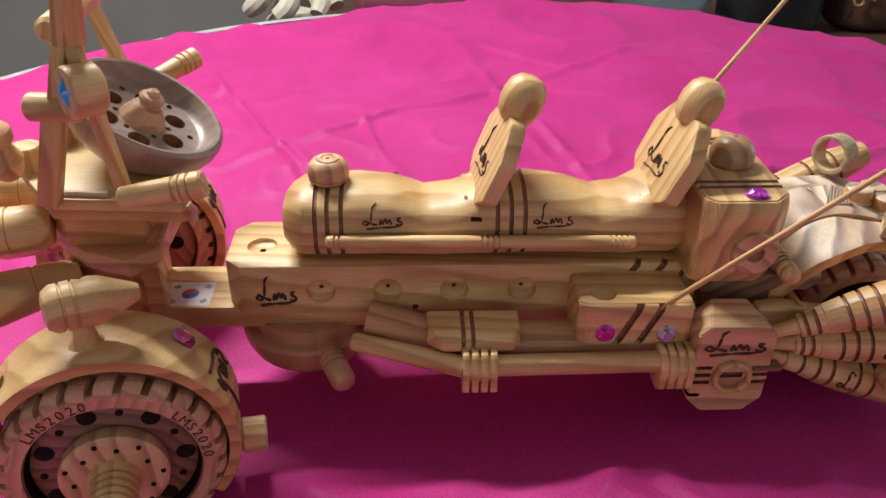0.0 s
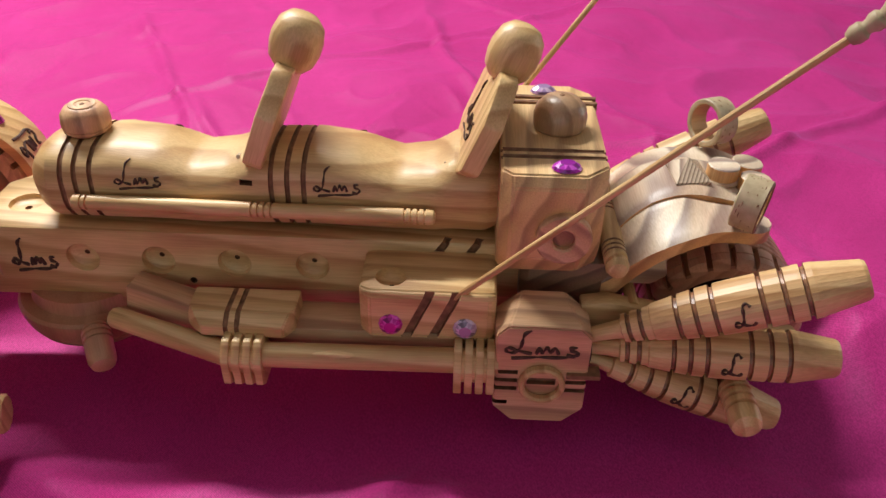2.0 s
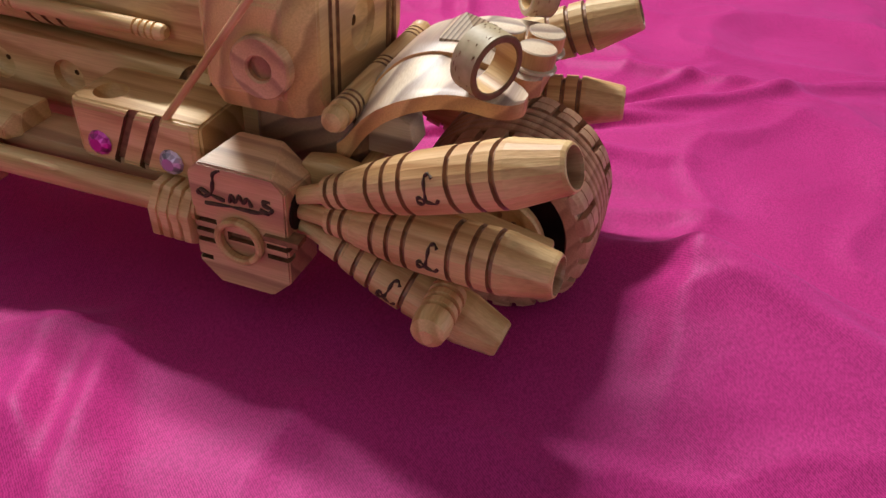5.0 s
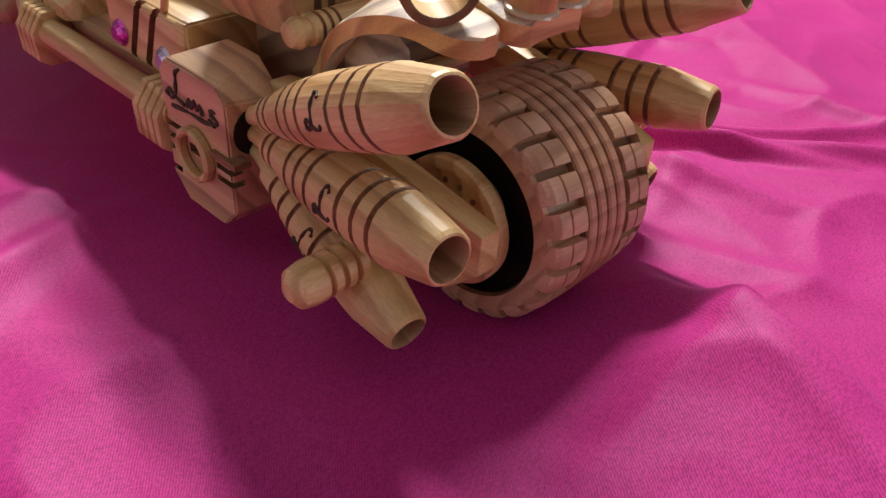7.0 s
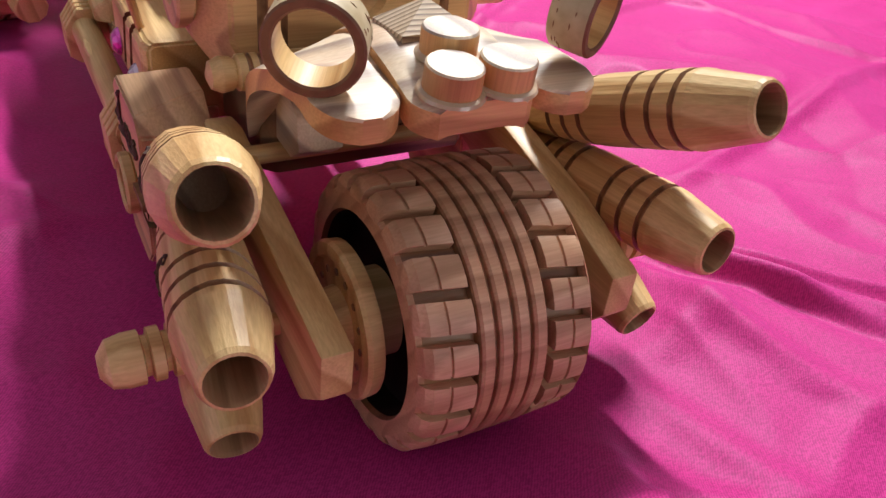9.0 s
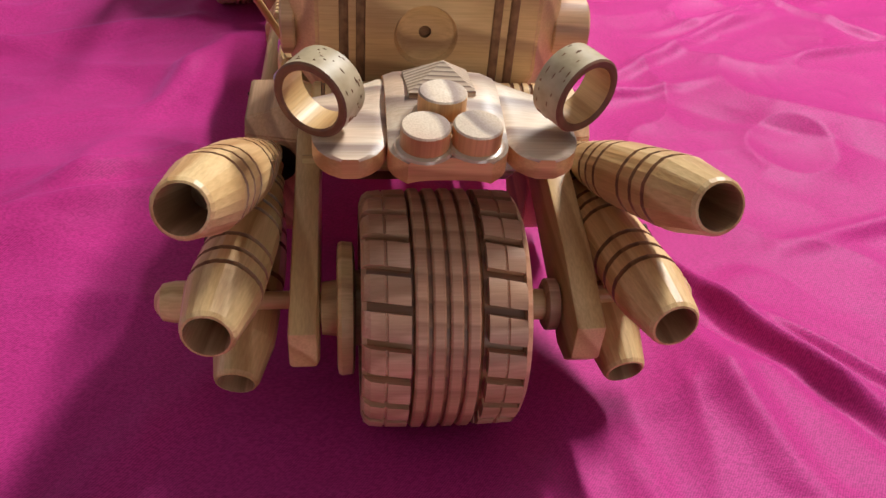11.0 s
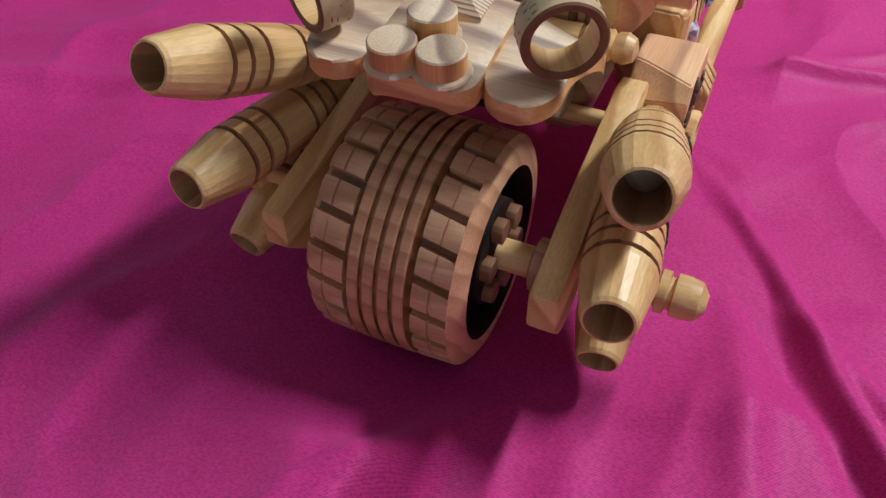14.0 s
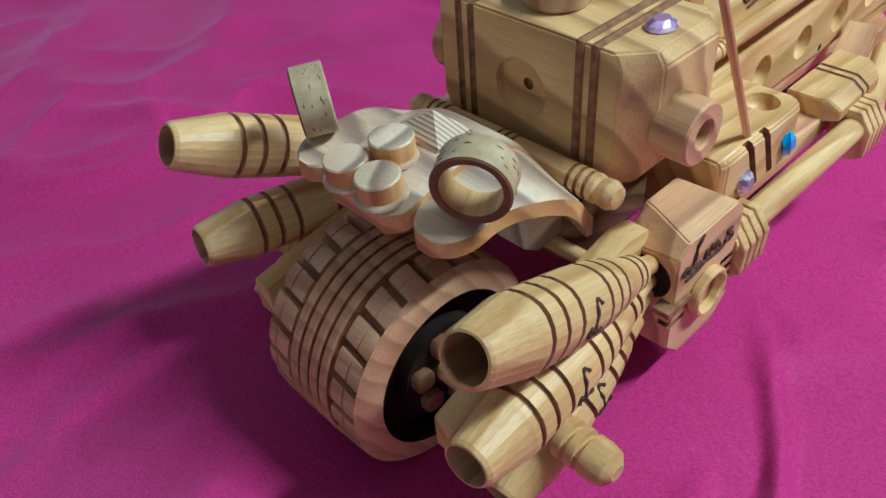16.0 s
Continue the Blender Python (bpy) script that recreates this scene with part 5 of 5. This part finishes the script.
def front_wheels():
    R, zc = 51, 37
    for s in SIDES:
        base = FRONT @ Matrix.Translation((-7, -7.6 if s < 0 else 0, 0))

        def fpart(name, bm, mats, parent, label="", m=None):
            return part(name, bm, mats, parent, label, base @ m if m else base)

        c = Vector((0, s * 98, zc))
        w, m = wheel_tyre("front_wheel", c, R, 44, 26, TYREWOOD, base)
        yf = s * 120
        mm = frame_to((0, yf - s * 9, zc), (0, yf + s * 20, zc))
        fpart("wheel_plate", lathe([(0, 37), (1.5, 37), (3, 34)], 48), DARKWOOD, w, "dark turned wheel plate", mm)
        inner = frame_to((0, s * 84, zc), (0, s * 60, zc))
        back = fpart("inner_plate", lathe([(0, 38.5), (3, 38.5), (4.5, 36), (4.8, 14), (8, 12), (9, 10)], 48), BROWNWOOD, w, "reddish inner wheel plate", inner)
        for k in range(6):
            a = k * math.pi / 3
            # Uncut plate: a near-black disc paints the shade of each hole
            fpart("plate_hole", lathe([(0, 5.2), (0.5, 5.0)], 20), NEAR_BLACK, back, "", inner @ Matrix.Translation((4.75, 25 * math.cos(a), 25 * math.sin(a))))
        fpart("hub_disc", lathe([(2, 23), (6, 24.6), (11, 24.4), (13, 22)], 40), PINE_RED, w, "turned hub plate with small holes", mm)
        fpart("spinner", lathe(grooved([(11, 12), (15, 12), (18, 11), (31, 9.5), (37, 7.5), (39, 3)], [18, 22, 26, 30], 1.8, 1.4), 26), PINE, w, "ribbed turned spinner", mm)
        for k in range(14):
            a = k * 2 * math.pi / 14
            for rr, r in ((17.5 if k % 2 else 21.5, 1.3), (31.5, 2.0 if k % 2 else 4.6)):
                p = Vector((rr * math.cos(a), yf + s * (3.9 if rr < 25 else -6.2), zc + rr * math.sin(a)))
                # Near-black discs laid on the plates paint the dark inside small holes
                fpart("hub_hole", lathe([(0, r), (0.5, r * 0.92)], 12), NEAR_BLACK, w, "", frame_to(p, p + Vector((0, s, 0))))
        # writing burnt into the tyre wall, twice round
        for a0 in (22, 118):
            bms = []
            for k, b in enumerate(lettering("LMS2020", 7.0)):
                th = radians(a0 + s * (3 - k) * 6.6 * -1)
                u = Vector((math.cos(th), 0, math.sin(th)))
                x = Vector((0, s, 0)).cross(u) * -1
                mt = Matrix((x, u, Vector((0, s, 0)))).transposed().to_4x4()
                mt.translation = u * 40.2 + Vector((0, yf + s * 0.05, zc))
                b.transform(mt)
                bms.append(b)
            fpart("lettering", merge(*bms), INK, w, "scorched letters and figures")
        # arched fender
        bm = bmesh.new()
        n = 44
        rows = []
        for i in range(n + 1):
            th = radians(-38 + 236 * i / n)
            k = 1 + 0.10 * max(0.0, (th - radians(100)) / radians(90)) ** 2
            rows.append([bm.verts.new((r * k * math.cos(th), s * d, zc + 2 + r * math.sin(th))) for r, d in ((52.2, 73), (57.5, 73), (58.5, 75), (58.5, 111), (57.5, 113), (52.2, 113))])
        for a, b in zip(rows, rows[1:]):
            for k in range(6):
                bm.faces.new((a[k], a[(k + 1) % 6], b[(k + 1) % 6], b[k])).material_index = 1 if k in (0, 4, 5) else 0
        bm.faces.new(rows[0]), bm.faces.new(rows[-1])
        fd = fpart("front_fender", bm, [PINE, PINE_EDGE], car, "arched fender round the wheel")
        out = lambda deg: Vector((math.cos(radians(deg)), 0, math.sin(radians(deg))))
        g = base.to_3x3() @ out(50)
        gem(fd, GEM_DEEP, base @ (Vector((0, s * 87, zc + 2)) + out(50) * 58.5), g, 7.0, 4, 1.0, 2.2, "square magenta gem")
        p = Vector((0, s * 95, zc + 2)) + out(142) * 60
        fpart("fender_button", lathe(grooved([(0, 10), (4, 10), (5, 9)], [2], 0.9, 0.5), 26), PINE, fd, "round wooden button", frame_to(p, p + out(142)))
        gem(fd, GEM_CLEAR, base @ (p + out(142) * 5), base.to_3x3() @ out(142), 4.5, 10)
        bms = []
        for st in SWIRL:
            pts = smoothline(st)
            bms.append(tube([(58.6 * math.cos(radians(36 - 34 * q[1])), s * 90 - 15 + 30 * q[0], zc + 2 + 58.6 * math.sin(radians(36 - 34 * q[1]))) for q in pts], 1.0, 6))
        fpart("scorched_mark", merge(*bms), INK, fd, "brown scorched flourish")
        fpart("fender_stub", lathe([(0, 8.5), (1, 9.5), (12, 9.5), (13, 8.5)], 10), PINE, fd, "short wooden stub", frame_to((57, s * 86, 14), (90, s * 86, 12)))
        # torpedo lamp on a stalk
        q = Vector((-2, s * 97, zc + 59))
        fpart("lamp_stalk", lathe([(0, 9), (3, 5.5), (10, 4.5), (18, 4.5)], 20), PINE, fd, "", frame_to(q, q + Vector((0, 0, 30))))
        rows = grooved([(-20, 5), (-19, 8.5), (-15.5, 10.8), (-6, 11.2), (-3, 10.4), (0, 11.4), (5, 10.4), (18, 4.6), (20, 3.4)], [-12, -7], 1.5, 0.9)
        fpart("torpedo_lamp", lathe(rows, 28, None), PINE, fd, "turned torpedo-shaped lamp", frame_to((4, s * 96, 118), (34, s * 88, 116)))
        fpart("axle_beam", lathe([(0, 6), (66, 6)], 16), PINE, car, "", frame_to((0, s * 14, 42), (0, s * 80, 38)))
    return


def front_end():
    front_wheels()
    # pillar, lower plate, hull and deck: they stand square on the rail, only wheels and bars are steered
    cy = Y0 - 1.0
    part("pillar", block(oct_poly(-384, -342, cy - 26, cy + 26, 5), 54, 97, "z", 1.0), PINE_EDGE, car, "short pillar")
    part("post", block([(-344, cy - 24), (-334, cy - 24), (-334, cy - 14), (-344, cy - 14)], 54.6, 97, "z", 0.8), PINE, car, "small square post on the rail")
    half = [(-326, 14), (-326, 36), (-338, 52), (-363, 42), (-402, 4)]
    plate = [(x, cy - d) for x, d in half] + [(x, cy + d) for x, d in reversed(half)]
    lower = part("lower_plate", block(plate, 96, 106, "z", 1.2), PINE_RED, car, "thick plate with cut corners")
    part("hull", block([(-334, cy - 34), (-372, cy - 36), (-392, cy - 12), (-392, cy + 12), (-372, cy + 36), (-334, cy + 34)], 105.8, 133.2, "z", 0.9), PINE_EDGE, car, "many-sided block under the deck")
    rim = [(-304, 62), (-300, 58), (-306, 44), (-330, 20), (-334, -40), (-344, -56), (-368, -58), (-396, -20), (-396, 20), (-368, 58)]
    deck = part("deck", block([(x, cy - d) for x, d in rim], 139, 145, "z", 0.9), PINE, car, "flat deck board with cut corners")
    part("deck_underlay", block([(x if x > -310 else x + 2, cy - d * 0.975) for x, d in rim], 133, 139, "z", 0.7), PINE_EDGE, deck, "second board under the deck")
    for pts in ([(-301, cy - 60, 143), (-299, cy - 58, 138), (-300, cy - 57, 133)], [(-366, cy - 54, 146), (-352, cy - 55, 146.4), (-338, cy - 56, 146)], [(-398, cy - 6, 106), (-401, cy, 108), (-404, cy + 4, 105)]):
        part("glue", tube(pts, 1.8, 8), GLUE, deck, "clear dried glue")
    part("glue", tube([(-327, cy - 16, 107), (-326, cy - 24, 107.5), (-326, cy - 34, 107)], 1.6, 8), GLUE, lower, "clear dried glue")
    # deep dished wheel on its post
    c = Vector((22.3, -11.5, 163.7))
    ax = Vector((0.497, -0.169, 0.851)).normalized()
    m = frame_to(c, c + ax)
    prof = [(-17, 20), (-13, 30), (-6, 37), (0, 39.8), (5, 40.6), (8, 39.8), (9.6, 37.6), (9.2, 35.8), (6.5, 34.2), (3, 32.8), (0.8, 31), (0, 29), (0, 12), (0, 1)]
    holes = []
    for k in range(6):
        a = k * math.pi / 3 + 0.3
        for rr, r, off, deep in ((19, 5.6, 0.0, 8), (25, 1.7, 0.52, 5), (13.5, 1.5, 0.52, 5)):
            b = lathe([(-deep, r * 0.95), (3, r)], 20)
            b.transform(Matrix.Translation((0, rr * math.cos(a + off), rr * math.sin(a + off))))
            for q in b.faces:
                q.material_index = 2
            holes.append(b)
    sw = fpart("steering_wheel", carve(lathe(prof, 72), *holes), [RIMWOOD, BURNT_SHADE, BROWNWOOD], car, "deep dished wheel with round holes", m)
    fpart("wheel_hub", lathe([(-1, 12), (3, 10.6), (8, 7.6), (9, 6.8), (9.4, 4.6), (10.4, 4.4), (11.6, 6.0), (13.6, 6.3), (15, 5.4), (15.6, 3.2), (17, 3.4), (18.4, 2)], 28), TYREWOOD, sw, "turned hub with a knob", m)
    fpart("steering_post", lathe([(0, 7), (30, 7)], 14), PINE, car, "", frame_to(c - ax * 34, c))
    for s, a, b in ((-1, (14, -79, 154), (51, -88, 161)), (1, (16, 50, 158), (51, 71, 168))):
        a, b = Vector(a), Vector(b)
        L = (b - a).length
        rows = grooved([(0, 4), (1, 5.0), (L - 12, 6.0), (L - 11, 6.4), (L - 1, 6.3), (L, 5.2)], [L - 13, L - 9.5, L - 6], 1.4, 1.1)
        fpart("handle", lathe(rows, 20), PINE, car, "turned grip", frame_to(a, b))
    # uprights of the frame over the deck
    for p0, p1, w, t in (((-363, -60, 145), (-346, -66, 197), 4.6, 4.6), ((-346, -66, 196), (-338, -67, 222), 3.0, 3.2), ((-338, -67, 221), (-331, -66, 262), 2.6, 3.2),
                         ((-327, -60, 145), (-334, -66, 222), 3.0, 3.2), ((-352, 55, 145), (-386, 55, 262), 3.6, 3.4), ((-384, 55, 145), (-380, 55, 262), 3.6, 3.4)):
        p0, p1 = Vector(p0), Vector(p1)
        part("upright", block([(-w, -t), (w, -t), (w, t), (-w, t)], 0, (p1 - p0).length, "x", 0.9), PINE, car, "slanting square upright", frame_to(p0, p1, (0, 1, 0)))
    part("upright_cap", block([(-4.6, -4), (4.6, -4), (4.6, 4), (-4.6, 4)], 0, 42, "x", 1.4), PINE_EDGE, car, "", frame_to((-333, -66, 221), (-330, -64, 262), (0, 1, 0)))
    part("frame_bar", lathe([(-64, 4), (-62, 5.6), (58, 5.6), (60, 4)], 18), PINE, car, "", frame_to((-346, 0, 226), (-346.4, 10, 226)))
    # thick disc with the blue star, and the stub behind it
    c, d = Vector((9.2, -80, 205)), Vector((-0.86, -0.50, 0.08)).normalized()
    lamp = fpart("star_lamp", lathe([(-7, 9.6), (-5.6, 11.0), (5.6, 11.0), (7, 10.2)], 34), PINE, car, "thick wooden disc with a blue star", frame_to(c, c + d))
    bm = bmesh.new()
    pts = [((7.2 if k % 2 == 0 else 3.0) * math.cos(math.pi / 2 + k * math.pi / 5), (7.2 if k % 2 == 0 else 3.0) * math.sin(math.pi / 2 + k * math.pi / 5)) for k in range(10)]
    for k in range(10):
        a, b = pts[k], pts[(k + 1) % 10]
        bm.faces.new([bm.verts.new((7.1, *a)), bm.verts.new((7.1, *b)), bm.verts.new((9.2, 0, 0))])
    fpart("star", bm, GEM_BLUE, lamp, "blue glass star", frame_to(c, c + d))
    fpart("cross_stub", lathe([(0, 5.4), (1, 6.2), (23, 6.2), (24, 5.4)], 22), PINE_BOLD, car, "sawn round stub", frame_to((6, -72, 194.4), (-28, -58, 193.4)))
    for x, y, z, r, h in ((-387, -22, 145, 8, 12), (-382, 12, 145, 7, 18)):
        part("deck_stub", lathe([(0, r), (h - 1, r), (h, r - 0.8)], 24), PINE, car, "sawn round stub", frame_to((x, y, z), (x, y, z + 10)))
    rows = [(0, 4.5), (3, 7), (9, 9), (15, 7), (17, 6), (20, 9), (25, 9.2), (28, 7), (30, 3)]
    fpart("finial", lathe(rows, 24), PINE_RED, car, "turned finial", frame_to((-38, -36, 150), (-42, -40, 180)))
    for s in SIDES:
        fpart("front_pipe", lathe(grooved([(0, 9), (6, 12), (60, 13), (70, 10)], [20, 40], 1.4, 0.9), 22), PINE, car, "round front pipe", frame_to((-30, s * 22, 114), (-100, s * 26, 116)))
        fpart("front_cone", lathe(grooved([(0, 8), (6, 10), (50, 15), (60, 13)], [22], 1.4, 0.9), 22), PINE_BOLD, car, "flaring front cone", frame_to((-22, s * 24, 84), (-84, s * 40, 80)))


front_end()


# ---- things behind the table ----
def behind():
    bench = thing("bench", "long dark bench behind the table", "bench", at=(-0.1, 1.35, -0.75))
    part("bench_top", block([(-505, 1150), (1300, 1150), (1300, 1600), (-505, 1600)], -200, -165, "z", 4), BROWN, bench)
    for x in (-465, 1260):
        for y in (1190, 1560):
            part("leg", block([(x - 25, y - 25), (x + 25, y - 25), (x + 25, y + 25), (x - 25, y + 25)], -750, -200, "z", 3), BROWN, bench)
    orn = thing("carved_ornament", "cream carved ornament with rolled petals on the bench", "ornament", at=(-0.43, 1.25, -0.165))
    part("base", lathe([(0, 50), (6, 60), (30, 55), (44, 40)], 30), CREAM, orn, "", frame_to((-430, 1250, -165), (-430, 1250, 0)))
    for k in range(7):
        a = k * 0.9
        r = 60
        x, y = -430 + r * math.cos(a), 1250 + r * math.sin(a)
        pts = [(x + 30 * math.cos(a + t * 0.55) * (1 - t / 9), y + 26 * math.sin(a + t * 0.55) * (1 - t / 9), -110 + 11 * t) for t in range(8)]
        part("petal", tube(pts, [16, 19, 20, 19, 17, 14, 10, 6], 10), CREAM, orn)
    cov = thing("seat_cover", "dark rose rolled fabric lying on the bench", "fabric", at=(-0.12, 1.3, -0.165))
    bm = lathe([(0, 60), (20, 95), (90, 105), (180, 110), (260, 100), (300, 70), (310, 20)], 32, None, 0.05, 3)
    part("roll", bm, ROSE, cov, "", frame_to((-300, 1290, -85), (0, 1290, -85)))
    bowl = thing("glass_bowl", "clear bluish glass bowl on the bench", "bowl", at=(0.33, 1.3, -0.165))
    part("bowl", lathe([(0, 45), (6, 60), (40, 95), (90, 120), (92, 116), (44, 90), (12, 55), (10, 5)], 36), SKYGLASS, bowl, "", frame_to((330, 1290, -165), (330, 1290, 0)))
    part("rim", ring_bm(114, 122, 6, 36, 1.5), SKYGLASS, bowl, "", frame_to((330, 1290, -76), (330, 1290, 0)))
    bag = thing("black_bag", "soft black bag standing on the bench", "bag", at=(0.56, 1.3, -0.165))
    part("body", block(oct_poly(480, 680, 1220, 1400, 40), -165, 60, "z", 22, 4), BLACK, bag)
    part("strap", tube([(520, 1300, 55), (545, 1300, 100), (580, 1300, 115), (615, 1300, 100), (640, 1300, 55)], 7, 8), BLACK, bag)
    cush = thing("patterned_cushion", "brown cushion with gold swirls leaning on the bench", "cushion", at=(0.85, 1.3, -0.165))
    c = part("pad", block(oct_poly(700, 1080, 1230, 1360, 50), -165, 120, "z", 45, 6), BROWN, cush)
    for k in range(10):
        x, z = 735 + 80 * (k % 5), -90 + 90 * (k // 5)
        pts = [(x + (28 - 2.4 * t) * math.cos(t * 0.62 + k), 1226, z + (28 - 2.4 * t) * math.sin(t * 0.62 + k)) for t in range(11)]
        part("gold_swirl", tube(pts, 3.0, 6), GOLD, c)


behind()
